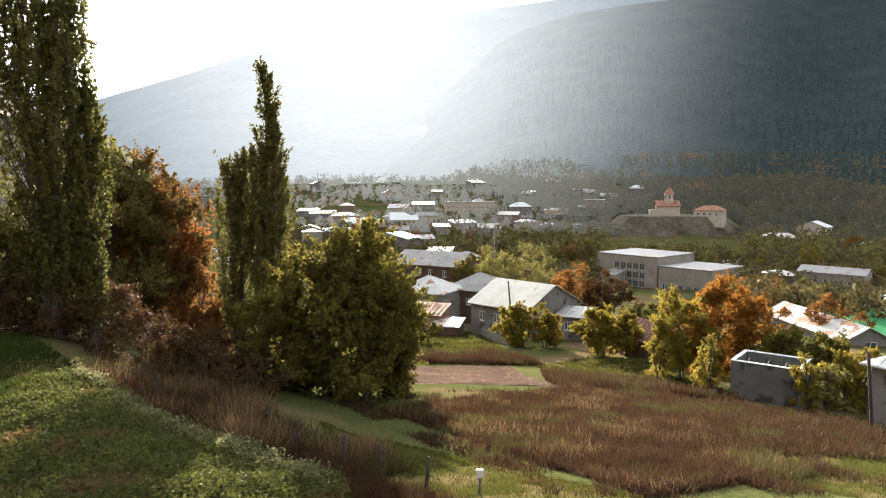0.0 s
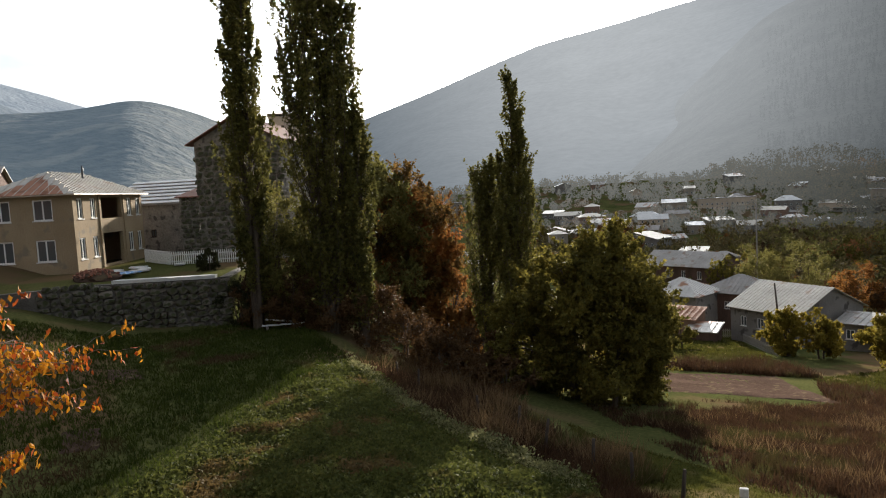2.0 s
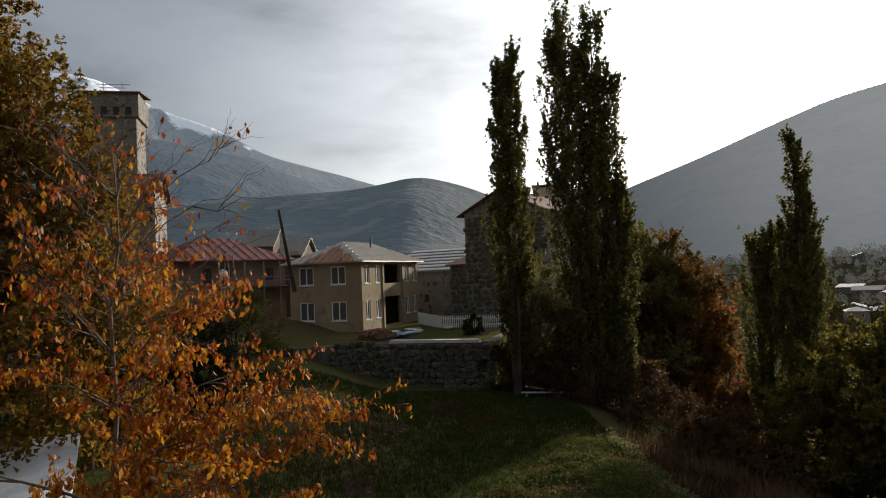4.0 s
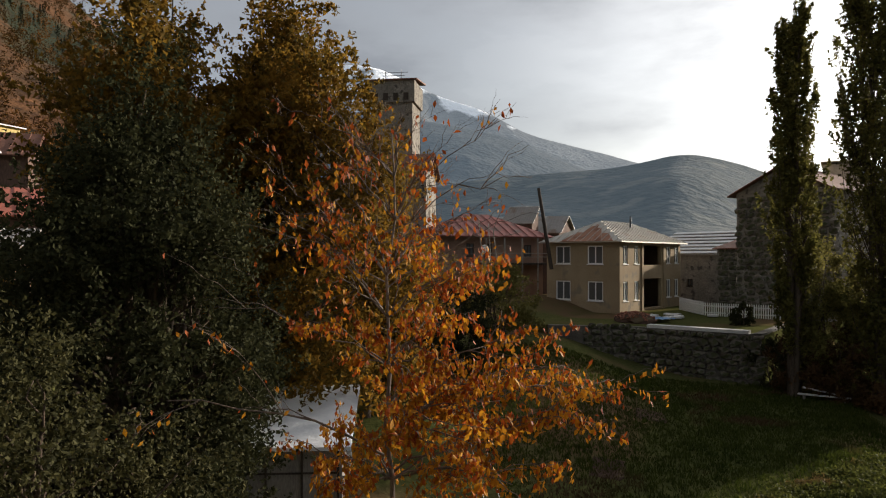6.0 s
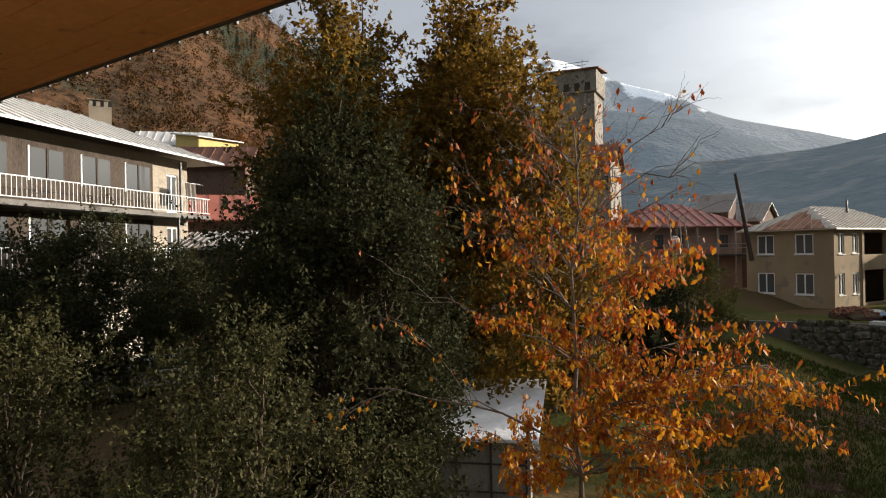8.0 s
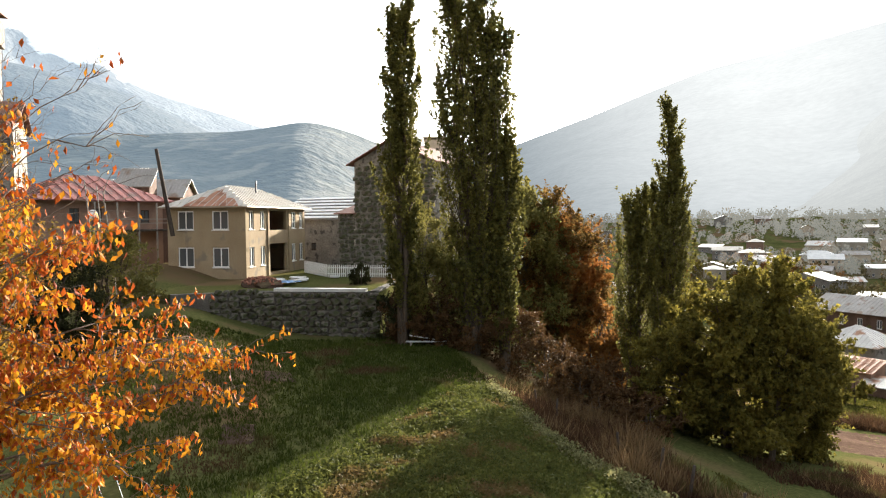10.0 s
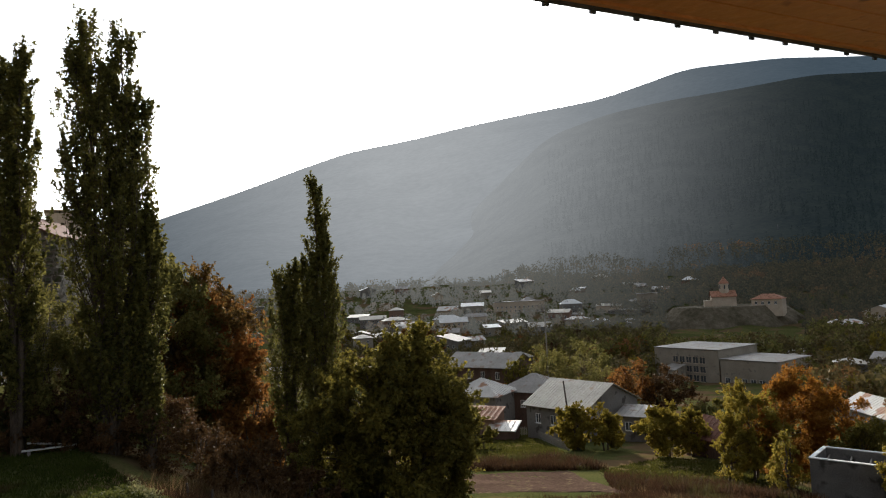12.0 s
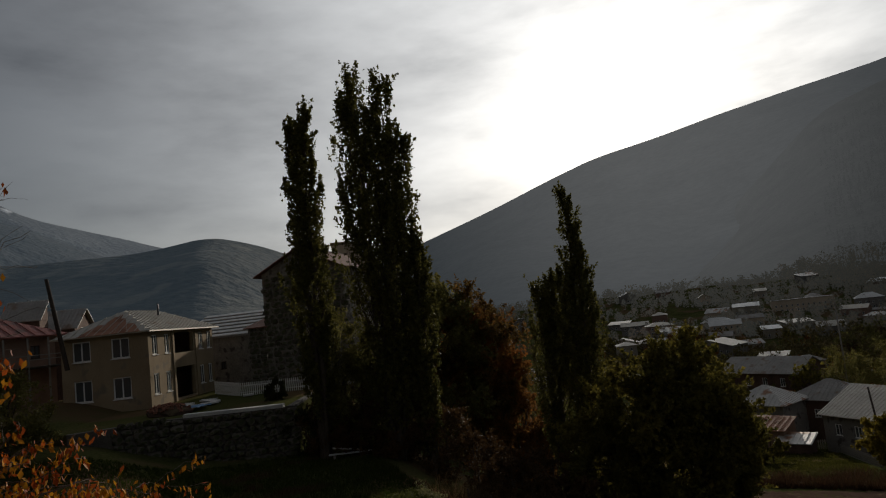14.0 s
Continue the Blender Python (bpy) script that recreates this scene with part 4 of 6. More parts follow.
# rubble, paving and small things in the yard
rubble_rng = np.random.default_rng(8)
rubble = thing("rubble_heap", Matrix.Translation(polar(47.6, 49.5, 3.55)), "heap of broken bricks and earth in the yard", "rubble")
bm = bmesh.new()
bmesh.ops.create_icosphere(bm, subdivisions=3, radius=1)
for v in bm.verts:
    n_ = noise.noise(v.co * 2.2)
    v.co = Vector((v.co.x * 1.7, v.co.y * 1.1, max(v.co.z, -0.1) * 0.62)) * (1 + 0.2 * n_)
part("earth", bm, SOIL, rubble)
bm = bmesh.new()
box(bm, -0.12, 0.12, -0.06, 0.06, -0.035, 0.035)
brick_me = bpy.data.meshes.new("brick")
bm.to_mesh(brick_me)
bm.free()
brick_me.materials.append(BRICK_PILE)
for i in range(110):
    a, q = rubble_rng.uniform(0, 2 * math.pi), rubble_rng.uniform(0, 1) ** 0.6
    ob = part("brick", brick_me, parent=rubble)
    ob.matrix_basis = Matrix.LocRotScale((1.75 * q * math.cos(a), 1.15 * q * math.sin(a), 0.62 * math.sqrt(max(0, 1 - q * q)) + 0.02), Euler(rubble_rng.uniform(-1, 1, 3)), None)
paving = thing("paving_slabs", Matrix.Translation(polar(44.6, 53, 3.62)), "broken pale paving slabs beside the house", "paving")
for i in range(9):
    bm = bmesh.new()
    m = Matrix.Translation((rubble_rng.uniform(-2.2, 1.2), rubble_rng.uniform(-4, 4), 0.04 + 0.03 * i / 9)) @ Matrix.Rotation(rubble_rng.uniform(0, 3), 4, "Z")
    box(bm, -0.6, 0.6, -0.35, 0.35, -0.05, 0.05, m)
    part("slab", bm, PALE_CONCRETE, paving)
sheet = thing("plastic_sheet", Matrix.Translation(polar(45.6, 50, 3.66)), "crumpled blue plastic sheet on paving", "sheet")
bm = bmesh.new()
bmesh.ops.create_grid(bm, x_segments=10, y_segments=10, size=0.7)
for v in bm.verts:
    v.co.z = 0.12 + 0.12 * noise.noise(v.co * 3)
part("fabric", bm, BLUE_SHEET, sheet)
plank = thing("plank_bench", Matrix.Translation(on_land(34.2, 40.2)) @ Matrix.Rotation(radians(30), 4, "Z"), "pale weathered plank bench in dark grass", "bench")
for m, s in ((pose(0, 0, 0.28, 0, 0, 0), 1.2), (pose(-0.1, 0.2, 0.48, 0, 9, 8), 0.9)):
    bm = bmesh.new()
    box(bm, -s, s, -0.14, 0.14, -0.025, 0.025, m)
    part("plank", bm, PALE_CONCRETE, plank)
for x in (-0.9, 0.9):
    bm = bmesh.new()
    box(bm, x - 0.06, x + 0.06, -0.12, 0.12, -0.1, 0.255)
    part("leg", bm, GREY_WOOD, plank)

# the old stone keep with its lean-to
keep_a, keep_b = polar(40.0, 64, 3.6), polar(33.6, 60, 3.6)
keep = house("stone_keep", keep_a, keep_b, 7, 9.9, "old rough stone tower house with sloping dark roof", "gable_end", 1.9, 0.55, wall=STONE_FAR, sheet=BROWN_ROOF, seams=0, deep=0.5, frames=DARK_WOOD, front=[(4.2, 4.9, 6.5, 7.4)])
keep_low = house("stone_lean_to", polar(41.4, 65, 3.6), polar(40.05, 64.2, 3.6), 4, 5.2, "low stone lean-to with a dark sloping roof", "shed", 0.9, 0.3, wall=STONE_FAR, sheet=BROWN_ROOF, seams=0, deep=0.5)
tan_tower = house("stone_tower", polar(34.2, 72, 3.6), polar(31.8, 72, 3.6), 4, 12.9, "tan stone tower with small arched openings", "flat", 0, 0.15, wall=PALE_STONE, sheet=PALE_STONE, seams=0, deep=1, frames=DARK_WOOD, front=[(0.5, 0.8, 10.9, 12.0), (1.2, 1.5, 10.9, 12.0), (1.9, 2.2, 10.9, 12.0)], leaves=1)

# long shed with a white slatted roof
shed_a, shed_b = polar(46.5, 74, 3.6), polar(40.9, 69, 3.6)
long_shed = house("stone_shed", shed_a, shed_b, 5, 4.7, "stone shed with white-grey slatted roof", "shed", 2.4, 0.3, wall=STONE_FAR, sheet=SLATE_ROOF, seams=0, deep=0.5, frames=DARK_WOOD, front=[(4.6, 5.2, 1.6, 2.3)])
slat_w = (shed_b - shed_a).length
for i in range(7):
    bm = bmesh.new()
    y = -0.3 + i * 0.8
    z = 4.7 + 2.4 * (y + 0.3) / 5.6
    slab(bm, [(-0.35, y, z + 0.14), (slat_w + 0.35, y, z + 0.14), (slat_w + 0.35, y + 0.62, z + 0.33), (-0.35, y + 0.62, z + 0.33)], 0.07)
    part("slat", bm, WHITE_ROOF, long_shed)

# red-roofed house with a gallery
red_a, red_b = polar(63.2, 63, 3.7), polar(54.9, 68, 3.7)
red_w = (red_b - red_a).length
red_house = house("red_roof_house", red_a, red_b, 8, 6.3, "brick house with faded red metal roof and gallery", "hip", 2.3, 0.8, wall=BRICK_WALL, sheet=RED_ROOF, seams=0.9, deep=0.5, frames=DARK_WOOD,
                  front=[(2.4, 3.2, 4.4, 5.6), (4.3, 5.1, 4.4, 5.6), (8.6, 9.4, 4.4, 5.5)])
bm = bmesh.new()
box(bm, 3.6, red_w, -1.5, -0.004, 3.6, 3.78)
part("gallery_floor", bm, DARK_WOOD, red_house)
for x in (3.7, 5.6, 7.5, 9.2):
    bm = bmesh.new()
    box(bm, x, x + 0.12, -1.5, -1.38, -0.4, 6.1)
    part("post", bm, GREY_WOOD, red_house)
for z in (4.3, 4.65):
    bm = bmesh.new()
    box(bm, 3.7, red_w, -1.48, -1.42, z, z + 0.07)
    part("rail", bm, GREY_WOOD, red_house)
dish = thing("satellite_dish", look(polar(59.7, 60, 8.7), polar(50, 0, 16)) @ pose(0, 0, 0), "white round satellite dish on a pole", "dish")
bm = bmesh.new()
bmesh.ops.create_uvsphere(bm, u_segments=20, v_segments=12, radius=1.0)
bmesh.ops.delete(bm, geom=[v for v in bm.verts if v.co.z > -0.75], context="VERTS")
for v in bm.verts:
    v.co = Vector((v.co.x * 0.72, v.co.y * 0.82, (v.co.z + 0.85) * 0.9))
part("bowl", bm, WHITE_PAINT, dish)
bm = bmesh.new()
box(bm, -0.03, 0.03, -0.6, 0.0, -0.6, -0.05)
part("arm", bm, STEEL, dish)
bm = bmesh.new()
p = dish.matrix_world.translation
inv = dish.matrix_world.inverted()
box(bm, p.x - 0.04, p.x + 0.04, p.y - 0.04, p.y + 0.04, 3.0, p.z - 0.1, inv)
part("mast", bm, STEEL, dish)

house("ribbed_roof_barn", polar(61.2, 88, 4), polar(53.6, 84, 4), 7, 7.2, "barn with pale ribbed sheet roof behind houses", "gable", 2.0, 0.4, wall=BROWN_WALL, sheet=SLATE_ROOF, seams=0.4, deep=1)
raised = house("ribbed_roof_annex", polar(58.2, 82, 4), polar(55.8, 81, 4), 3, 8.0, "small raised roof with pale ribbed sheet", "shed", 2.2, 0.2, wall=BROWN_WALL, sheet=SLATE_ROOF, seams=0.3, deep=1)


def pole(name, foot, top, radius, material, label, category="pole", arms=0):
    th = thing(name, Matrix.Translation(foot), label, category)
    d = Vector(top) - Vector(foot)
    part("shaft", limb_mesh("shaft", [[((0, 0, 0), radius), (d * 0.5, radius * 0.9), (d, radius * 0.75)]], material, 8), parent=th)
    for i in range(arms):
        bm = bmesh.new()
        z = d.z - 0.4 - i * 0.7
        box(bm, -0.9, 0.9, -0.06, 0.06, z, z + 0.12)
        part("crossarm", bm, material, th)
    return th


pole("leaning_pole", polar(54.2, 58, 7.0), polar(55.25, 57.5, 13.75), 0.17, DARK_WOOD, "dark leaning wooden pole beside the roof")
for i, (a0, a1) in enumerate(((59.6, 60.2), (58.9, 59.4), (58.2, 59.0))):
    pole("clothes_pole", polar(a0, 57 + i, 3.2), polar(a1, 57 + i, 11.2 - 0.4 * i), 0.05, GREY_WOOD, "thin grey leaning pole before the gallery")
pole("chimney_pipe", polar(47.9, 62, 10.6), polar(47.9, 62, 11.6), 0.09, STEEL, "short dark chimney pipe on the roof", "chimney")

# the stone tower and the house joined to it
tw_a, tw_b = polar(69.15, 76, 3.5), polar(65.75, 75, 3.5)
tower = house("watch_tower", tw_a, tw_b, 4.6, 22.5, "tall medieval stone watch tower with a projecting crown", "flat", 0, 0.05, wall=STONE_FAR, sheet=SLATE_ROOF, seams=0, deep=1, frames=DARK_WOOD, front=[(2.0, 2.4, 15.5, 16.4)], leaves=1)
tw_w = (tw_b - tw_a).length
bm = bmesh.new()
for x0, x1, y0, y1 in ((-0.28, tw_w + 0.28, -0.28, -0.004), (-0.28, tw_w + 0.28, 4.604, 4.9), (-0.28, -0.004, 0, 4.6), (tw_w + 0.004, tw_w + 0.28, 0, 4.6)):
    box(bm, x0, x1, y0, y1, 21.5, 23.9)
part("crown_wall", bm, STONE_FAR, tower, "dark projecting stone crown")
# Raised dark blocks stand in for the shade inside the crown's arches.
for k in range(4):
    bm = bmesh.new()
    x = 0.25 + k * (tw_w - 0.5) / 3.6
    box(bm, x, x + 0.55, -0.34, -0.285, 21.7, 22.5)
    part("niche_shade_block", bm, DARK_WOOD, tower)
bm = bmesh.new()
slab(bm, [(-0.6, -0.6, 24.0), (tw_w + 0.6, -0.6, 24.0), (tw_w + 0.6, 5.2, 24.7), (-0.6, 5.2, 24.7)], 0.14)
part("roof", bm, BROWN_ROOF, tower)
bm = bmesh.new()
for x in (1.2, 3.0):
    box(bm, x, x + 0.05, 1.5, 1.55, 24.2, 25.5)
box(bm, 0.6, 3.8, 1.5, 1.54, 25.2, 25.25)
box(bm, 0.9, 3.4, 1.5, 1.54, 24.85, 24.9)
part("aerial", bm, STEEL, tower)
house("tall_stone_house", polar(69.5, 70, 3.5), polar(64.6, 69, 3.5), 9, 13.4, "tall old stone house beside the tower with plastered gable", "gable", 2.2, 0.5, wall=STONE_FAR, sheet=BROWN_ROOF, seams=0, deep=1, frames=DARK_WOOD,
      right=[(1.0, 1.6, 11.2, 12.6), (2.4, 3.0, 11.2, 12.6), (3.8, 4.4, 11.2, 12.6), (2.0, 2.7, 8.2, 9.4)], front=[(5.2, 5.8, 10.5, 11.8)], leaves=1)


# ---- trees and bushes ----
poplar(36.1, 41, 20.9, 4.6, "tall slender poplar with olive-green thinning leaves", 11, ((0.35, 1.0), (-0.6, 0.95)), 28000)
poplar(30.3, 40, 22.6, 6.6, "tall many-stemmed poplar with olive-green thinning leaves", 12, ((-1.3, 0.95), (-0.75, 1.0), (0.3, 0.92), (1.0, 1.0), (1.75, 0.82)), 47000)
poplar(27.6, 40, 13.4, 2.6, "shorter poplar with yellowing leaves beside taller ones", 13, ((0, 1.0),), 15000)
poplar(14.6, 48, 20.9, 5.0, "tall lone poplar with yellowing leaves above bushes", 14, ((0, 1.0), (0.6, 0.86), (-0.5, 0.72)), 31000)
poplar(17.1, 49, 14.8, 4.4, "short poplar beside a taller poplar", 15, ((-0.3, 0.96), (0.5, 1.0)), 17000)



def grown(az, r, height, back):
    """The height of a tree farther back on the falling slope whose crown reaches as far above the balcony's horizon."""
    return EYE + (on_land(az, r).z + height - EYE) * back / r - on_land(az, back).z


round_tree("walnut_tree", on_land(26.2, 60), grown(26.2, 45, 12.4, 60), 8.8, OLIVE_LEAF, "broad walnut tree, olive leaves turning brown", 21, 46000, 0.24, 0.0, 90)
round_tree("walnut_tree", on_land(23.2, 62), grown(23.2, 43, 12.0, 62), 8.0, OLIVE_RUST, "broad walnut tree in golden-brown autumn leaf", 23, 46000, 0.24, 0.0, 90)
round_tree("cherry_tree", on_land(21.0, 60), grown(21.0, 42, 7.4, 60), 6.6, RUST_LEAF, "low cherry tree in rusty red leaf", 24, 26000, 0.21, 0.0, 70, stems=3)
round_tree("cherry_tree", on_land(19.8, 57), grown(19.8, 41, 4.6, 57), 5.0, RUST_LEAF, "small bush in rusty red leaf", 25, 14000, 0.20, 0.0, 40, stems=3)
round_tree("hazel_bush", on_land(8.4, 37), 8.7, 7.4, GREEN_LEAF, "large dense hazel bush, green turning yellow", 22, 80000, 0.19, 0.0, 210, stems=5, ragged=0.5)
round_tree("hazel_bush", on_land(5.2, 39), 7.0, 4.2, GREEN_LEAF, "hazel bush turning yellow at the field edge", 26, 40000, 0.15, 0.0, 100, stems=4, ragged=0.7)
round_tree("hazel_bush", on_land(13.6, 38), 5.6, 5.4, GREEN_LEAF, "dense green hazel bush beside a poplar", 27, 50000, 0.15, 0.0, 100, stems=4, ragged=0.7)
UNDERGROWTH = [(34.0, 43, 8.5, 4.2, OLIVE_LEAF), (32.6, 41, 3.6, 3.6, BROWN_LEAF), (35.6, 42, 3.4, 3.4, BROWN_LEAF), (33.2, 42, 6.5, 4.4, OLIVE_LEAF), (29.6, 42, 5.6, 4.0, OLIVE_LEAF), (33.6, 41.5, 3.2, 4.2, BROWN_LEAF), (30.5, 40.5, 3.0, 4.0, BROWN_LEAF), (27.6, 41, 4.4, 4.6, BROWN_LEAF), (24.6, 39, 3.4, 4.6, BROWN_LEAF), (22.0, 36.5, 2.4, 3.6, BROWN_LEAF), (18.4, 37, 3.2, 4.2, BROWN_LEAF),
               (16.2, 33, 1.6, 3.0, BROWN_LEAF), (19.6, 33.5, 1.7, 2.6, BROWN_LEAF), (37.3, 43.5, 2.6, 3.4, DARK_LEAF)]
for i, (az, r, h, w, leaf) in enumerate(UNDERGROWTH):
    round_tree("undergrowth_bush", on_land(az, r), h, w, leaf, "tangled brown undergrowth bush", 60 + i, 9000 if h < 5 else 22000, 0.11, 0.0, 34, "undergrowth below the poplars", stems=4, trunk=0.06)

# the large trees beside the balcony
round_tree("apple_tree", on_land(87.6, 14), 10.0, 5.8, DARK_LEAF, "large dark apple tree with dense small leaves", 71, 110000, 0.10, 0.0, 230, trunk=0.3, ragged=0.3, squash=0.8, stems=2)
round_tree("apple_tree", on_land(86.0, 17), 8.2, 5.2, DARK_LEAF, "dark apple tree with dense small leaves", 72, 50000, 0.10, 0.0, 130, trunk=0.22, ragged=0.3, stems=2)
round_tree("pear_tree", on_land(86.6, 24), 16.4, 5.4, GOLD_LEAF, "tall pear tree in golden-brown leaf", 73, 70000, 0.16, 0.05, 150, trunk=0.3, ragged=0.7)
round_tree("pear_tree", on_land(75.0, 25), 16.4, 5.8, GOLD_LEAF, "tall pear tree in golden-green leaf", 74, 70000, 0.16, 0.05, 150, trunk=0.3, ragged=0.7)
round_tree("pear_tree", on_land(69.6, 30), 12.5, 6.0, GOLD_LEAF, "pear tree in golden leaf before the tower", 75, 36000, 0.14, 0.05, 90, trunk=0.25)
round_tree("pear_tree", on_land(82.0, 27), 11.5, 6.0, OLIVE_LEAF, "tall pear tree in olive leaf", 76, 50000, 0.15, 0.05, 100, trunk=0.3)
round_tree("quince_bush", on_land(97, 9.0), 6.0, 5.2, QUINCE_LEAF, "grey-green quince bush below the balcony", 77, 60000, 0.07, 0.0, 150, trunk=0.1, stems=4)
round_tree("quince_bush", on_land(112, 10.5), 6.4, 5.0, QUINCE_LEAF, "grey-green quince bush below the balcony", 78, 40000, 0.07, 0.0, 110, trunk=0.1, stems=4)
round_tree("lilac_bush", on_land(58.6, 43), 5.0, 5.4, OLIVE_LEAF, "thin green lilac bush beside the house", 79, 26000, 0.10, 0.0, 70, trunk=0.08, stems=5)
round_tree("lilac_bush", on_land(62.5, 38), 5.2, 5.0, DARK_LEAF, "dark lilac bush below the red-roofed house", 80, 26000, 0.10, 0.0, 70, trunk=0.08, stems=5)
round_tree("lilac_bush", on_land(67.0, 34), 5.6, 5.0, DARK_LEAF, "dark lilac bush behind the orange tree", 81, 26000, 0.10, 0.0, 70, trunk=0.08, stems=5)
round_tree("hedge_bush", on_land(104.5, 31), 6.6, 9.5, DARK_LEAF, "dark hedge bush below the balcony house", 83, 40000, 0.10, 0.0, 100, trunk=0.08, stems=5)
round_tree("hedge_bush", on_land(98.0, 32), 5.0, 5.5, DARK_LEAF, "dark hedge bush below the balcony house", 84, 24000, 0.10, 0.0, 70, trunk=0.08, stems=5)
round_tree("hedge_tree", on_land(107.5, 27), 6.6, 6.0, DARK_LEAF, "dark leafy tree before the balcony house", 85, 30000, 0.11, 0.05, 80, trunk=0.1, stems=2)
round_tree("yard_shrub", polar(39.6, 50, 3.4), 1.6, 1.5, DARK_LEAF, "dark rounded shrub in the yard", 82, 8000, 0.08, 0.0, 34, trunk=0.06, stems=3)


def persimmon_tree():
    """The near tree: bare twigs above, hanging orange leaves thick below."""
    rng = np.random.default_rng(91)
    foot = on_land(68.5, 8.4)
    th = thing("persimmon_tree", Matrix.Translation(foot), "persimmon tree with sparse bright orange autumn leaves", "tree")
    limbs, red, gold = [], [], []
    up = EYE - foot.z
    top = np.array([0.15, 0.1, up + 1.5])
    trunk = limb_path((0, 0, 0), top, 0.048, 0.008, rng, 12, 0.02)
    limbs.append(trunk)
    side = polar(68.5 - 90, 1.0)

    def twig(p0, p1, r0, depth, leafiness):
        path = limb_path(p0, p1, r0, r0 * 0.35, rng, 6, 0.05)
        limbs.append(path)
        ln = np.linalg.norm(np.array(p1) - np.array(p0))
        if depth > 0:
            for _ in range(int(3 + rng.integers(3))):
                q = path[int(rng.integers(2, 7))][0]
                d = (np.array(p1) - np.array(p0)) / ln + rng.normal(size=3) * 0.55
                d[2] += 0.12 if leafiness < 0.2 else -0.1
                d /= np.linalg.norm(d)
                twig(q, q + d * ln * rng.uniform(0.35, 0.6), r0 * 0.5, depth - 1, leafiness)
        if depth <= 1:
            for _ in range(int(rng.poisson(max(0.0, leafiness) * 33 * ln))):
                q = path[int(rng.integers(1, 7))][0] + rng.normal(size=3) * 0.035
                q[2] -= 0.05
                (gold if rng.uniform() < 0.68 - 0.25 * (q[2] - up + 2.5) / 2.5 else red).append(q)

    for i in range(84):
        u = 0.22 + 0.76 * ((i + rng.uniform()) / 84) ** 1.15
        p0 = trunk[min(12, int(u * 12))][0]
        low = u < 0.62
        a = rng.uniform(0, 2 * math.pi)
        reach = (1.4 if low else 1.5 * (1.25 - u) + 0.35) * rng.uniform(0.6, 1.1)
        if low and math.cos(a) * side.x + math.sin(a) * side.y < -0.1:
            reach *= 0.62
        lift = reach * (rng.uniform(-0.05, 0.35) if low else rng.uniform(0.5, 1.1))
        p1 = p0 + np.array([math.cos(a) * reach, math.sin(a) * reach, lift])
        twig(p0, p1, 0.016 if low else 0.011, 2, 1.15 if p1[2] < up - 1.3 else (0.8 if p1[2] < up - 0.4 else (0.36 if p1[2] < up + 0.5 else (0.12 if p1[2] < up + 1.2 else 0.05))))
    # two long boughs that reach out to either side
    for sgn, reach, z, leaf in ((1, 2.3, -1.35, 0.8), (1, 1.9, -1.6, 1.0), (1, 2.0, -2.0, 1.0), (1, 1.3, -1.1, 0.7), (-1, 2.5, -1.7, 0.14), (-1, 1.9, -0.6, 0.05), (-1, 1.6, 0.4, 0.03), (1, 1.9, 1.0, 0.02), (1, 1.7, 0.3, 0.05)):
        p0 = np.array([0.05, 0.05, up + z - 0.7])
        p1 = np.array([side.x * sgn * reach, side.y * sgn * reach, up + z])
        twig(p0, p1, 0.018 if leaf > 0.1 else 0.010, 2 if leaf > 0.1 else 1, leaf)
    part("trunk", limb_mesh("trunk", limbs, PALE_TWIG, 5), parent=th)
    part("crown", leaf_mesh("crown", red, 0.088, ORANGE_LEAF, rng, 2.0, 0.52, True), parent=th, label="hanging orange-red leaves")
    part("lower_crown", leaf_mesh("lower_crown", gold, 0.094, GOLDEN_FIRE, rng, 2.0, 0.52, True), parent=th, label="golden-orange leaves")
    return th


PALE_TWIG = paint("pale_twig_bark", (0.07, 0.052, 0.042), (0.19, 0.15, 0.12), 2.0, 0.8, 12, 0.4, stretch_z=0.25)
GOLDEN_FIRE = paint("golden_orange_leaf", (0.24, 0.085, 0.009), (0.62, 0.29, 0.020), 0.8, 0.6, 6, 0, island=0.8, translucent=0.35)
persimmon_tree()

# tarp-roofed shed below the orange tree
tarp_shed = house("garden_shed", polar(80.5, 20, 0.6), polar(71.5, 19.5, 0.6), 4.2, 2.15, "small grey board shed with a white sheet roof", "shed", 0.85, 0.25, wall=GREY_WOOD, sheet=TARP, seams=0, deep=0.6, category="shed")
for x in (0.0, 1.0, 2.0, 3.0):
    bm = bmesh.new()
    box(bm, x, x + 0.06, -0.05, -0.003, -0.3, 2.1)
    part("batten", bm, DARK_WOOD, tarp_shed)
for z in (0.55, 1.35):
    bm = bmesh.new()
    box(bm, 0.062, 3.0, -0.04, -0.004, z, z + 0.05)
    part("rail", bm, DARK_WOOD, tarp_shed)
for i in range(2):
    a, b = polar(61 - 1.5 * i, 9.2, 5.6 - 0.2 * i), polar(54 - 2.0 * i, 9.4, 0.8)
    pole("guy_wire", b, a, 0.006, WIRE, "thin pale guy wire", "wire")

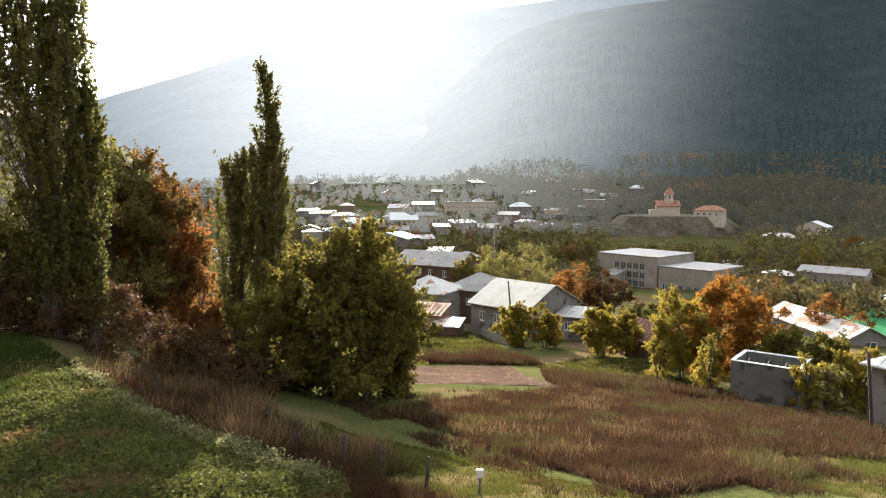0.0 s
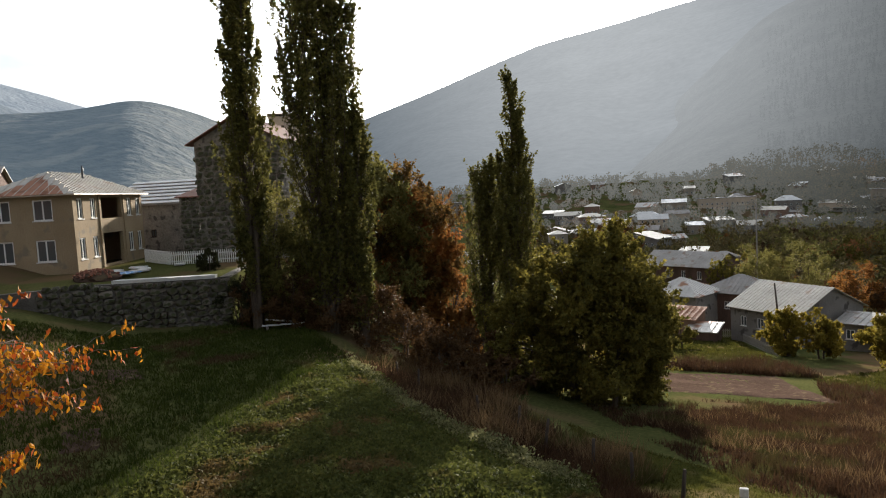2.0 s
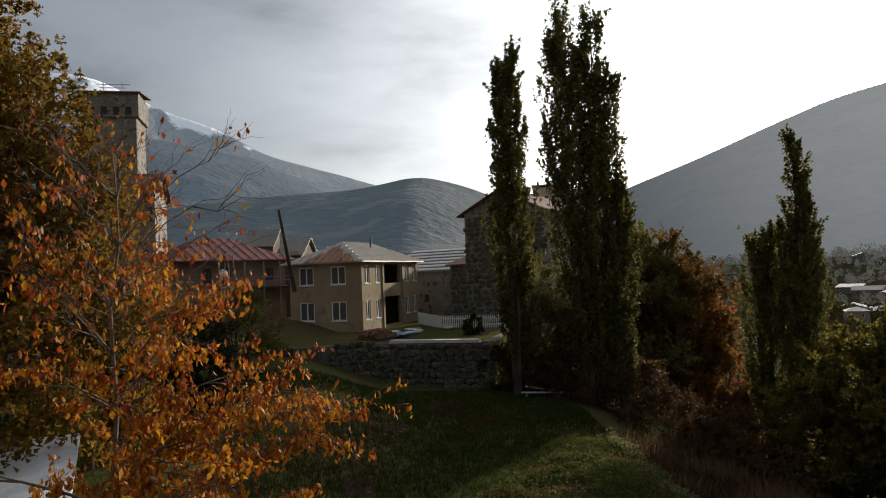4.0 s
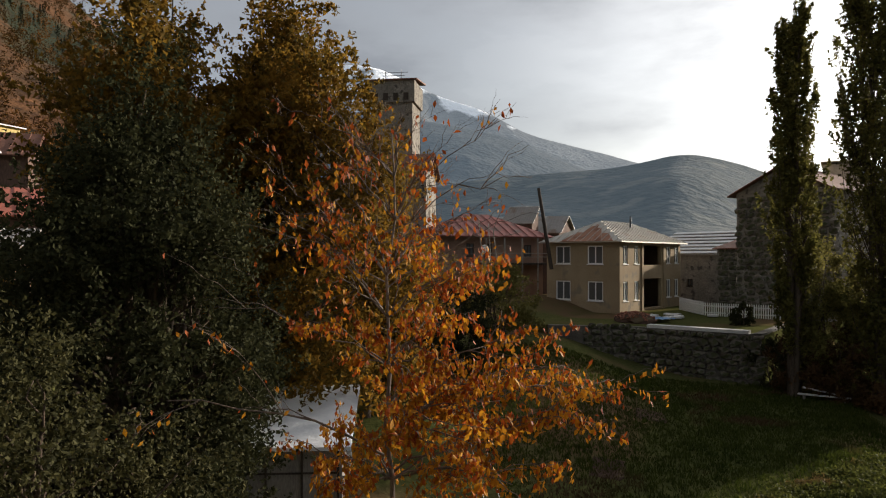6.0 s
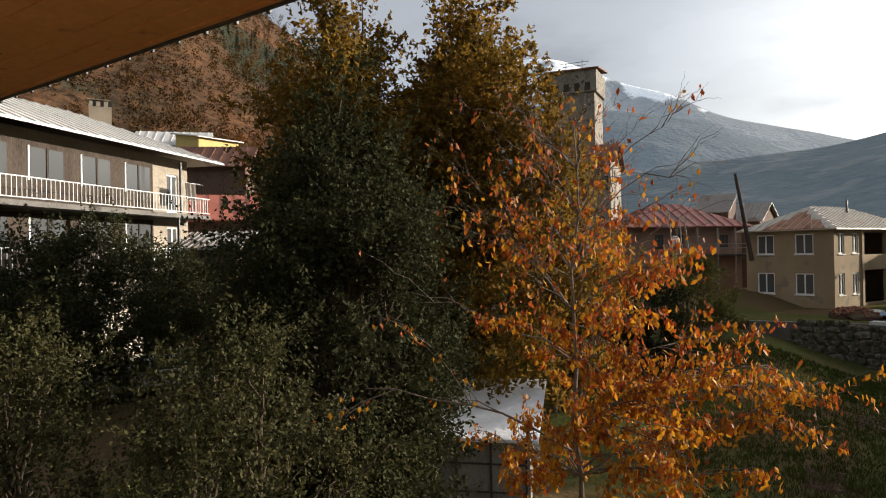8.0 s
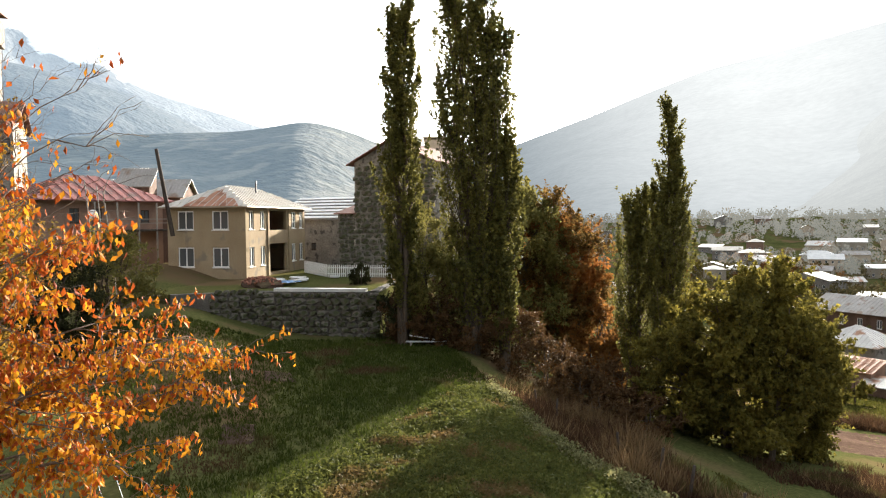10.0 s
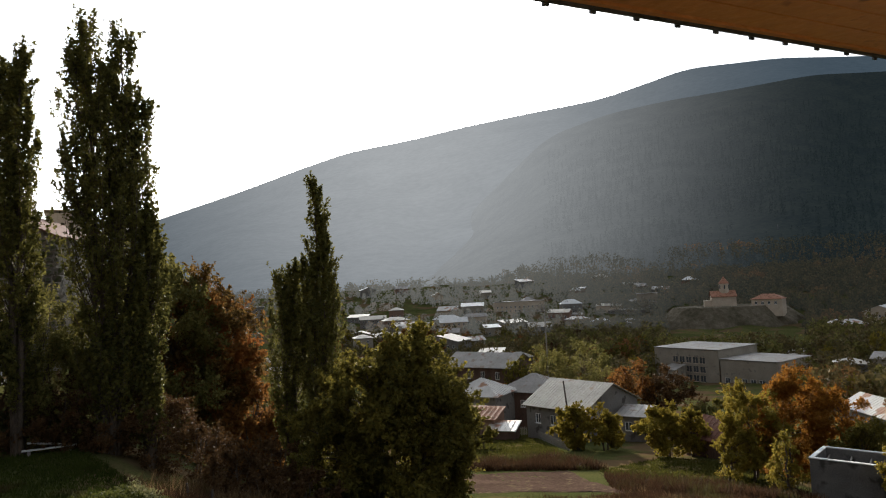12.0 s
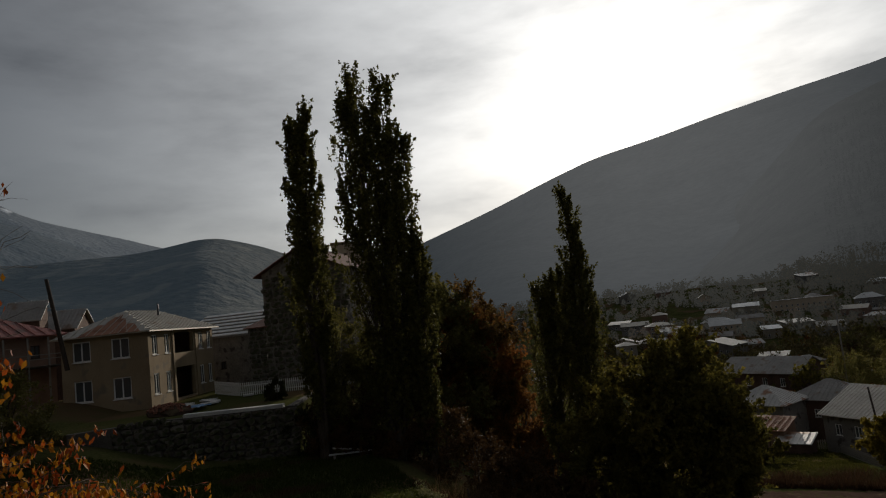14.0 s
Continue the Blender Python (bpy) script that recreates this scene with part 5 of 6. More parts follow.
# ---- the houses uphill on the other side ----
bal_a, bal_b = polar(114, 31, 3.0), polar(98.8, 42, 3.0)
bw = (bal_b - bal_a).length
balcony_house = house("balcony_house", bal_a, bal_b, 8, 10.5, "three-storey cream house with balconies and zinc roof", "hip", 2.3, 1.5, wall=CREAM_PLASTER, sheet=WHITE_ROOF, seams=0.7, deep=1,
                      front=[(bw - 1.9, bw - 0.9, 7.5, 9.6), (bw - 1.9, bw - 0.9, 4.7, 6.7)])
# Flat dark sheets put the shade of a recessed veranda into their colour.
for z0, z1 in ((7.45, 10.0), (4.65, 7.0)):
    bm = bmesh.new()
    box(bm, 0.3, bw - 3.2, -0.10, -0.004, z0, z1)
    veranda = part("veranda", bm, DARK_WOOD, balcony_house, "flat veranda front with many panes, dark for the recess shade")
    for i in range(11):
        x = 0.5 + i * (bw - 3.8) / 11
        if i % 3 == 2:
            continue
        bm = bmesh.new()
        box(bm, x, x + (bw - 3.8) / 11 - 0.16, -0.115, -0.103, z0 + 0.95, z1 - 0.25)
        part("pane", bm, GLASS, veranda)
        bm = bmesh.new()
        box(bm, x - 0.12, x - 0.04, -0.135, -0.103, z0 + 0.9, z1 - 0.2)
        part("mullion", bm, DARK_WOOD if i % 3 else WHITE_PAINT, veranda)


def balcony(parent, x0, x1, z, depth=1.4):
    bm = bmesh.new()
    box(bm, x0, x1, -depth, -0.004, z - 0.22, z)
    deck = part("balcony", bm, CONCRETE, parent)
    bm = bmesh.new()
    for xa, xb, ya, yb in ((x0, x1, -depth + 0.02, -depth + 0.07), (x1 - 0.06, x1 - 0.01, -depth + 0.07, -0.01)):
        for zz in (0.1, 0.92):
            box(bm, xa, xb, ya, yb, z + zz, z + zz + 0.035)
    part("rail", bm, WHITE_PAINT, deck)
    bm = bmesh.new()
    box(bm, 0, 0.02, 0, 0.02, 0, 0.82)
    me = bpy.data.meshes.new("baluster")
    bm.to_mesh(me)
    bm.free()
    me.materials.append(WHITE_PAINT)
    n = int((x1 - x0) / 0.24)
    for i in range(n):
        ob = part("baluster", me, parent=deck)
        ob.location = (x0 + 0.05 + i * 0.24, -depth + 0.03, z + 0.12)
    for i in range(5):
        ob = part("baluster", me, parent=deck)
        ob.location = (x1 - 0.05, -depth + 0.15 + i * 0.24, z + 0.12)
    for x in (x0 + 0.1, x1 - 2.6):
        bm = bmesh.new()
        box(bm, x, x + 0.1, -depth + 0.1, -depth + 0.2, z + 0.05, z + 2.75)
        part("post", bm, STEEL, deck)


balcony(balcony_house, 0.5, bw + 0.1, 7.35)
balcony(balcony_house, 0.5, bw - 0.1, 4.55)
laundry = thing("hanging_laundry", frame_at(bal_a, bal_b) @ pose(bw - 1.3, -1.1, 8.2), "dark cloth hanging on a balcony line", "laundry")
bm = bmesh.new()
bmesh.ops.create_grid(bm, x_segments=12, y_segments=8, size=0.5)
for v in bm.verts:
    x, y = v.co.x, v.co.y
    v.co = Vector((x * 1.0, 0.10 * math.sin(x * 14) + 0.05 * y, 0.45 + y * 0.9))
bmesh.ops.solidify(bm, geom=bm.faces[:], thickness=0.01)
part("cloth", bm, GREY_WOOD, laundry)
bm = bmesh.new()
box(bm, -1.2, 1.2, -0.01, 0.01, 0.9, 0.915)
part("line", bm, WIRE, laundry)

house("low_red_roof_house", polar(99.5, 47, 5.4), polar(93.5, 47, 5.4), 6, 5.0, "low house with a red painted metal roof", "shed", 2.2, 0.4, wall=BROWN_WALL, sheet=SUNLIT_RED, seams=0.9, deep=2)
house("lean_to", polar(100, 39.5, 4), polar(95.2, 38.5, 4), 3.5, 4.5, "lean-to with blue-grey sheet roof", "shed", 1.0, 0.3, wall=BROWN_WALL, sheet=SLATE_ROOF, seams=0.35, deep=1)
house("brown_barn", polar(102, 62, 9), polar(94.4, 60, 9), 7, 6.9, "brown boarded barn with rusty red roof", "gable", 1.9, 0.6, wall=BROWN_WALL, sheet=BROWN_ROOF, seams=0.9, deep=3, frames=DARK_WOOD)
house("yellow_house", polar(102.5, 80, 14.2), polar(97.4, 79, 14.2), 7, 6.2, "yellow plastered house with pale sheet roof", "gable", 1.8, 0.5, wall=GREY_PLASTER, sheet=WHITE_ROOF, seams=0.9, deep=4, front=[(1.5, 2.3, 3.6, 4.8), (4.0, 4.8, 3.6, 4.8)])
house("yellow_house_wing", polar(97.9, 75, 14), polar(94.9, 78, 14), 4, 6.5, "sunlit yellow plastered house wing", "shed", 0.8, 0.4, wall=YELLOW_PLASTER, sheet=WHITE_ROOF, seams=0.9, deep=4, front=[(1.1, 1.7, 4.6, 5.6), (3.0, 3.6, 4.6, 5.6)])
house("hillside_tower_house", polar(105.6, 150, 32), polar(104.2, 150, 32), 5, 7, "small old stone house on the hillside", "flat", 0, 0.2, wall=PALE_STONE, sheet=PALE_STONE, seams=0, deep=12, front=rows_of(4.7, 3, 6.0, 7.0, 0.6, 0.3), frames=DARK_WOOD)


def parked_car(m):
    """A small hatchback: body with wheel arches, glazed cabin, bumpers, lamps and wheels."""
    car = thing("parked_car", m, "small white hatchback car parked below the terrace", "car")
    body_line = [(-1.95, 0.35), (-1.98, 0.62), (-1.85, 0.86), (-1.05, 0.94), (1.75, 0.94), (1.93, 0.80), (1.95, 0.35)]
    cabin_line = [(-1.05, 0.93), (-0.35, 1.40), (0.2, 1.47), (1.2, 1.45), (1.78, 0.93)]

    def extruded(line, half, taper):
        bm = bmesh.new()
        rings = []
        for y in (-half, half):
            rings.append([bm.verts.new((x, y * (1 - taper * max(0.0, z - 0.95)), z)) for x, z in line])
        bm.faces.new(rings[0])
        bm.faces.new(rings[1][::-1])
        for i in range(len(line)):
            j = (i + 1) % len(line)
            bm.faces.new((rings[0][i], rings[1][i], rings[1][j], rings[0][j]))
        bmesh.ops.recalc_face_normals(bm, faces=bm.faces)
        bmesh.ops.bevel(bm, geom=bm.edges[:], offset=0.05, segments=2, affect="EDGES")
        return bm
    part("body", extruded(body_line, 0.83, 0.0), CAR_PAINT, car)
    cabin = part("cabin", extruded(cabin_line, 0.78, 0.35), CAR_PAINT, car)
    for sgn in (-1, 1):
        for xa, xb, xc, xd in ((-0.82, 0.1, 0.1, -0.33), (0.17, 1.52, 1.12, 0.17)):
            bm = bmesh.new()
            y0, y1 = sgn * 0.797, sgn * 0.672
            vs = [bm.verts.new(p) for p in ((xa, y0, 0.98), (xb, y0, 0.98), (xc, y1, 1.39), (xd, y1, 1.39))]
            bm.faces.new(vs if sgn < 0 else vs[::-1])
            bmesh.ops.solidify(bm, geom=bm.faces[:], thickness=0.012)
            part("side_window", bm, GLASS, cabin)
    for x0, z0, x1, z1, nm in ((-0.99, 0.995, -0.42, 1.375, "windscreen"), (1.745, 0.995, 1.29, 1.38, "rear_window")):
        bm = bmesh.new()
        out_x = -0.02 if x0 < 0 else 0.02
        vs = [bm.verts.new(p) for p in ((x0 + out_x, -0.7, z0), (x0 + out_x, 0.7, z0), (x1 + out_x, 0.6, z1), (x1 + out_x, -0.6, z1))]
        bm.faces.new(vs)
        bmesh.ops.solidify(bm, geom=bm.faces[:], thickness=0.012)
        part(nm, bm, GLASS, cabin)
    for x in (-2.0, 1.96):
        bm = bmesh.new()
        box(bm, x, x + 0.05, -0.75, 0.75, 0.36, 0.56)
        part("bumper", bm, STEEL, car)
        for y in (-0.65, 0.45):
            bm = bmesh.new()
            box(bm, x + (0.03 if x < 0 else -0.03), x + (0.08 if x < 0 else 0.02), y, y + 0.2, 0.64, 0.76)
            part("headlight" if x < 0 else "tail_light", bm, PALE_CONCRETE if x < 0 else RED_ROOF, car)
    for x in (-1.25, 1.2):
        for y in (-0.76, 0.76):
            turned_m = Matrix.Translation((x, y, 0.3)) @ Matrix.Rotation(radians(90), 4, "X")
            wheel = part("wheel", limb_mesh("wheel", [[((x, y - 0.1, 0.3), 0.3), ((x, y + 0.1, 0.3), 0.3)]], RUBBER, 20), parent=car)
            bm = bmesh.new()
            bmesh.ops.create_cone(bm, cap_ends=True, segments=16, radius1=0.19, radius2=0.17, depth=0.22, matrix=turned_m)
            part("rim", bm, SLATE_ROOF, wheel)


CAR_PAINT = paint("white_car_paint", (0.62, 0.62, 0.61), (0.72, 0.72, 0.70), 0.8, 0.25, 14, 0.0, gloss=0.5)
RUBBER = paint("tyre_rubber", (0.012, 0.012, 0.012), (0.03, 0.03, 0.03), 2.0, 0.9, 14, 0.2)
parked_car(Matrix.Translation(on_land(102.3, 29.5, -0.05)) @ Matrix.Rotation(radians(118), 4, "Z"))
terrace = wall_run("terrace_wall", [polar(112, 33), polar(97, 31.5)], 0.5, 3.2, 0.4, CONCRETE, "grey concrete terrace wall")

# ---- the valley: nearer houses ----
A1, B1 = polar(-2.1, 103, -10.0), polar(-6.7, 96, -10.0)
front_house = house("zinc_roof_house", A1 - Vector((0, 0, 3.6)), B1 - Vector((0, 0, 3.6)), 12.5, 3.9, "grey house with a large ribbed zinc roof", "gable", 2.9, 0.5, wall=GREY_PLASTER, sheet=METAL_ROOF, seams=0.55, deep=6,
                    front=rows_of(10, 3, 1.2, 2.6, 1.0), right=[(1.5, 2.5, 1.0, 2.4), (5, 6, 1.0, 2.4), (8.5, 9.5, 1.0, 2.4)])
house("house_annex", polar(-9.3, 97, -13.6), polar(-11.4, 96, -13.6), 5, 3.0, "small grey annex with a flat sheet roof", "shed", 0.6, 0.4, wall=GREY_PLASTER, sheet=SLATE_ROOF, seams=0.8, deep=4, front=[(1.0, 2.0, 1.0, 2.2)])
pole("service_pole", polar(-5.6, 94, -13), polar(-5.2, 94, -5.4), 0.13, DARK_WOOD, "dark leaning service pole before the zinc roof")
house("hip_roof_house", polar(4.2, 117, -14.5), polar(0.4, 113, -14.5), 8, 4.2, "house with a rust-streaked zinc hip roof", "hip", 2.4, 0.6, wall=GREY_PLASTER, sheet=RUSTY_ROOF, seams=0.7, deep=5, front=rows_of(8, 2, 1.4, 2.8, 1.0))
house("hip_roof_house", polar(0.1, 121, -14.6), polar(-4.2, 117, -14.6), 9, 4.0, "house with a dull grey hip roof", "hip", 2.6, 0.6, wall=BROWN_WALL, sheet=SLATE_ROOF, seams=0.7, deep=5, front=rows_of(9, 3, 1.4, 2.6, 0.9))
house("orange_roof_shed", polar(3.4, 104, -14.8), polar(0.6, 102, -14.8), 4.5, 3.0, "small shed with an orange rusted roof", "shed", 1.1, 0.3, wall=BRICK_WALL, sheet=ORANGE_ROOF, seams=0.8, deep=4, category="shed")
house("low_shed", polar(1.2, 100, -14.9), polar(-1.0, 99, -14.9), 3.5, 2.0, "low shed with patched sheet roof", "shed", 0.7, 0.3, wall=BROWN_WALL, sheet=RUSTY_ROOF, seams=0.8, deep=3, category="shed")
house("dark_brick_house", polar(4.4, 176, -19.5), polar(-0.9, 166, -19.5), 12, 7.5, "large dark brick house with grey gable roof", "gable", 2.8, 0.6, wall=BROWN_WALL, sheet=SLATE_ROOF, seams=0.9, deep=6,
      front=rows_of(18, 4, 4.4, 6.2, 1.1) + rows_of(18, 5, 1.0, 2.6, 1.0))
house("red_fence_house", polar(0.2, 142, -17.6), polar(-2.6, 140, -17.6), 4, 2.6, "low red-brown sheet building", "shed", 0.8, 0.2, wall=ORANGE_ROOF, sheet=ORANGE_ROOF, seams=0.8, deep=4)
house("brown_barn_roof", polar(-14.4, 82, -12.0), polar(-18.6, 76, -12.0), 5, 2.5, "low barn with a dark rusty red roof", "gable", 1.7, 0.4, wall=BROWN_WALL, sheet=BROWN_ROOF, seams=0.7, deep=3, category="barn")
picket_fence("garden_fence", polar(3.6, 103, -14.3), polar(-2.4, 106.5, -15.2), 1.3, 0.28, "weathered grey board fence behind the plot", GREY_WOOD, 0.14)
picket_fence("garden_fence", polar(-2.4, 106.5, -15.2), polar(-5.4, 84, -12.4), 1.1, 0.28, "weathered grey board fence along the plot", GREY_WOOD, 0.12)

# roofless concrete shell with white copings
shell = thing("roofless_shed", frame_at(polar(-22.9, 54, -8.2), polar(-27.7, 53, -8.2)), "roofless grey concrete shed with white coping", "shed")
sw_ = (polar(-22.9, 54) - polar(-27.7, 53)).length
for x0, x1, y0, y1 in ((0, sw_, 0, 0.2), (0, sw_, 3.6, 3.8), (0, 0.2, 0.2, 3.6), (sw_ - 0.2, sw_, 0.2, 3.6)):
    bm = bmesh.new()
    box(bm, x0, x1, y0, y1, -0.8, 3.15)
    part("wall", bm, CONCRETE, shell)
    bm = bmesh.new()
    e = 0.04
    box(bm, x0 - e * (x0 == 0), x1 + e, y0 - e * (y0 == 0), y1 + e * (y1 > 1), 3.154, 3.22)
    part("coping", bm, WHITE_PAINT, shell)
for x in (0.8, 2.2, 3.4):
    bm = bmesh.new()
    box(bm, x, x + 0.10, 0.1, 3.7, 2.6, 2.72, Matrix.Rotation(0.12, 4, "Z"))
    part("beam", bm, GREY_WOOD, shell)
house("white_roof_house", polar(-32.3, 47, -6.4), polar(-44, 43, -6.4), 7, 3.8, "grey stone house with a white sheet hip roof", "hip", 1.9, 0.5, wall=GREY_PLASTER, sheet=WHITE_ROOF, seams=0.7, deep=3)
pole("service_pole", polar(-32.6, 45, -7), polar(-32.0, 45, -1.5), 0.11, DARK_WOOD, "dark leaning pole beside the white roof")

# fence along the field
for i, (az, r, h, tilt) in enumerate(((25.0, 31.8, 1.0, 3), (23.4, 30.4, 1.1, -4), (18.2, 25.2, 1.1, 5), (15.2, 23.0, 1.25, -7), (13.0, 21.8, 1.2, -10), (9.0, 20.0, 1.15, -4), (5.7, 19.1, 1.0, 1), (1.9, 17.6, 0.95, -6))):
    ft = on_land(az, r, 0.2)
    lean = polar(az - 90, math.sin(radians(-tilt)) * h)
    post = thing("fence_post", Matrix.Translation(ft), "weathered dark wooden fence post", "post", "posts along the field")
    part("shaft", limb_mesh("shaft", [[((0, 0, 0), 0.06), (lean * 0.5 + Vector((0.01, 0, h * 0.6)), 0.055), (lean + Vector((0, 0, h + 0.2)), 0.045)]], DARK_WOOD, 7), parent=post)
marker = thing("meter_post", Matrix.Translation(on_land(-2.85, 17.2, 0.2)), "thin post with a small grey box on top", "post")
part("shaft", limb_mesh("shaft", [[((0, 0, 0), 0.035), ((0, 0, 0.7), 0.03)]], STEEL, 8), parent=marker)
bm = bmesh.new()
box(bm, -0.1, 0.1, -0.06, 0.06, 0.68, 0.9)
bmesh.ops.bevel(bm, geom=bm.edges[:], offset=0.015, segments=1, affect="EDGES")
part("box", bm, PALE_CONCRETE, marker)

# ---- the school ----
S_A, S_B = polar(-12.5, 246, -27.5), polar(-17.2, 232, -27.5)
school = house("school_building", S_A, S_B, 22, 11.2, "cream three-storey school with a large window grid", "flat", 0, 0.25, wall=CREAM_PLASTER, sheet=SLATE_ROOF, seams=0, deep=6, category="school", frames=PALE_STONE,
               front=[(7.2 + 2.5 * i, 9.2 + 2.5 * i, 1.0 + 2.9 * j, 3.1 + 2.9 * j) for i in range(5) for j in range(3)])
house("school_wing", polar(-17.3, 231, -27.5), polar(-21.3, 222, -27.5), 20, 8.6, "lower cream school wing with grey roof", "flat", 0, 0.3, wall=CREAM_PLASTER, sheet=SLATE_ROOF, seams=0, deep=6, category="school", front=rows_of(18, 6, 1.4, 3.2, 1.7))
house("school_porch", polar(-12.9, 238, -27.5), polar(-13.9, 234, -27.5), 5, 5.0, "cream school porch with sloping roof", "shed", 1.4, 0.2, wall=CREAM_PLASTER, sheet=SLATE_ROOF, seams=0, deep=6, category="school")

# ---- church on its terrace ----
hill = thing("church_terrace", Matrix.Translation(polar(-18.3, 462, -20)), "flat-topped rocky mound with stone revetment", "terrace")
bm = bmesh.new()
bmesh.ops.create_cone(bm, cap_ends=True, segments=40, radius1=50, radius2=33, depth=15)
for v in bm.verts:
    v.co.x *= 1.0 + 0.08 * noise.noise(v.co * 0.05)
    v.co.y *= 0.6
bmesh.ops.subdivide_edges(bm, edges=bm.edges[:], cuts=3, use_grid_fill=True)
for v in bm.verts:
    if v.co.z < 7.4:
        v.co += Vector((noise.noise(v.co * 0.13), noise.noise(v.co * 0.13 + Vector((5, 0, 0))), 0)) * 3
part("mound", bm, paint("rocky_mound", (0.07, 0.06, 0.035), (0.17, 0.14, 0.10), 0.05, 0.95, 9, 0.8), hill)
CH = polar(-17.9, 455, -13.2)
church = thing("church", frame_at(CH, CH + polar(-100, 10)), "pale stone church with a domed drum", "church")
bm = bmesh.new()
box(bm, -7, 7, 0, 10, -2, 7)
part("nave", bm, PALE_STONE, church)
bm = bmesh.new()
for f in roof_faces("gable", 14, 10, 7, 3.2, 0.5):
    slab(bm, [(x - 7, y, z) for x, y, z in f], 0.3)
part("roof", bm, ORANGE_ROOF, church)
bm = bmesh.new()
bmesh.ops.create_cone(bm, cap_ends=True, segments=12, radius1=2.9, radius2=2.9, depth=6, matrix=Matrix.Translation((1, 5, 11.5)))
part("drum", bm, PALE_STONE, church)
for k in range(6):
    a = 2 * math.pi * (k + 0.5) / 6
    bm = bmesh.new()
    box(bm, -0.35, 0.35, -0.08, 0.08, 11.2, 13.6, Matrix.Translation((1 + 2.92 * math.cos(a), 5 + 2.92 * math.sin(a), 0)) @ Matrix.Rotation(a + math.pi / 2, 4, "Z"))
    part("window", bm, GLASS, church)
bm = bmesh.new()
bmesh.ops.create_cone(bm, cap_ends=True, segments=12, radius1=3.3, radius2=0.05, depth=4.4, matrix=Matrix.Translation((1, 5, 16.7)))
part("spire", bm, ORANGE_ROOF, church)
bm = bmesh.new()
box(bm, -11, -7.01, 1, 9, -2, 4.5)
part("porch", bm, PALE_STONE, church)
house("church_annex", polar(-19.8, 452, -13), polar(-21.9, 448, -13), 10, 4.2, "low pale building with pinkish hip roof", "hip", 3.0, 0.6, wall=PALE_STONE, sheet=ORANGE_ROOF, seams=0, deep=6, front=rows_of(16, 4, 1.0, 2.8, 1.5))

# ---- the town: scattered houses ----
WALLS, SHEETS = (CREAM_PLASTER, GREY_PLASTER, BRICK_WALL, PALE_STONE), (METAL_ROOF, WHITE_ROOF, METAL_ROOF, SLATE_ROOF, RUSTY_ROOF)
TOWN = [  # bearing, distance, width, depth, wall height, elevation of the eaves, turn, roof, rise
    (11.0, 260, 7, 8, 9, -3.9, 8, "hip", 1.6), (5.0, 235, 18, 13, 7, -4.5, -32, "gable_end", 2.6), (7.2, 255, 10, 9, 6, -3.9, 20, "gable", 2.2), (3.5, 300, 13, 9, 6, -3.0, 5, "gable", 2.4),
    (4.0, 270, 9, 8, 5, -3.8, -10, "gable", 2.0), (10.2, 330, 13, 9, 6, -2.4, 0, "gable", 2.0), (8.2, 320, 12, 9, 6, -2.6, 15, "hip", 2.0), (6.6, 310, 14, 10, 6, -3.2, -20, "gable", 2.2),
    (0.3, 290, 7, 7, 5, -3.6, 10, "shed", 1.5), (-1.9, 185, 8, 8, 5, -6.1, 15, "hip", 1.8), (-2.2, 160, 7, 6, 5, -7.2, 0, "flat", 0), (0.6, 196, 8, 7, 5, -5.6, -10, "shed", 1.3),
    (1.8, 240, 9, 7, 5, -4.6, 25, "gable", 1.8), (-6.2, 420, 13, 10, 7, -1.9, 5, "hip", 3.0), (-6.3, 405, 11, 6, 3, -2.8, 5, "shed", 1.0), (-8.6, 560, 13, 9, 5, 0.1, 0, "hip", 3.0),
    (-11.0, 540, 12, 8, 4, -0.6, 0, "shed", 1.4), (-13.3, 520, 12, 9, 5, -1.0, 10, "gable", 2.0), (-15.5, 540, 12, 9, 5, -0.4, 0, "hip", 2.6), (-2.0, 410, 30, 12, 8, -1.6, 8, "flat", 0),
    (-12.2, 390, 11, 9, 12, -1.4, 0, "flat", 0), (-10.4, 400, 20, 8, 3, -2.6, -25, "shed", 1.0), (-26.0, 330, 15, 10, 5, -4.1, 8, "hip", 2.2), (-28.0, 340, 12, 12, 7, -3.2, -15, "gable_end", 3.0),
    (-29.4, 235, 18, 9, 7, -6.6, -14, "gable", 1.5), (-26.0, 240, 9, 8, 5, -6.9, 0, "hip", 1.4), (-33.6, 330, 14, 8, 4, -4.3, 0, "shed", 1.2), (-30.9, 320, 10, 7, 4, -4.4, 0, "shed", 1.0),
    (-34.5, 215, 11, 8, 4, -8.2, 10, "hip", 1.4), (-37.0, 260, 14, 9, 6, -6.0, 0, "gable", 2.0), (-40.0, 210, 14, 9, 5, -7.5, 0, "hip", 2.0),
    (19.4, 120, 7, 6, 4, -5.4, 10, "gable", 1.6), (18.0, 128, 6, 6, 4, -6.0, -10, "gable", 1.4), (20.5, 230, 22, 10, 9, -0.9, 0, "flat", 0), (16.3, 300, 12, 8, 6, -2.6, 0, "gable", 2.0),
]
rows_rng = np.random.default_rng(17)
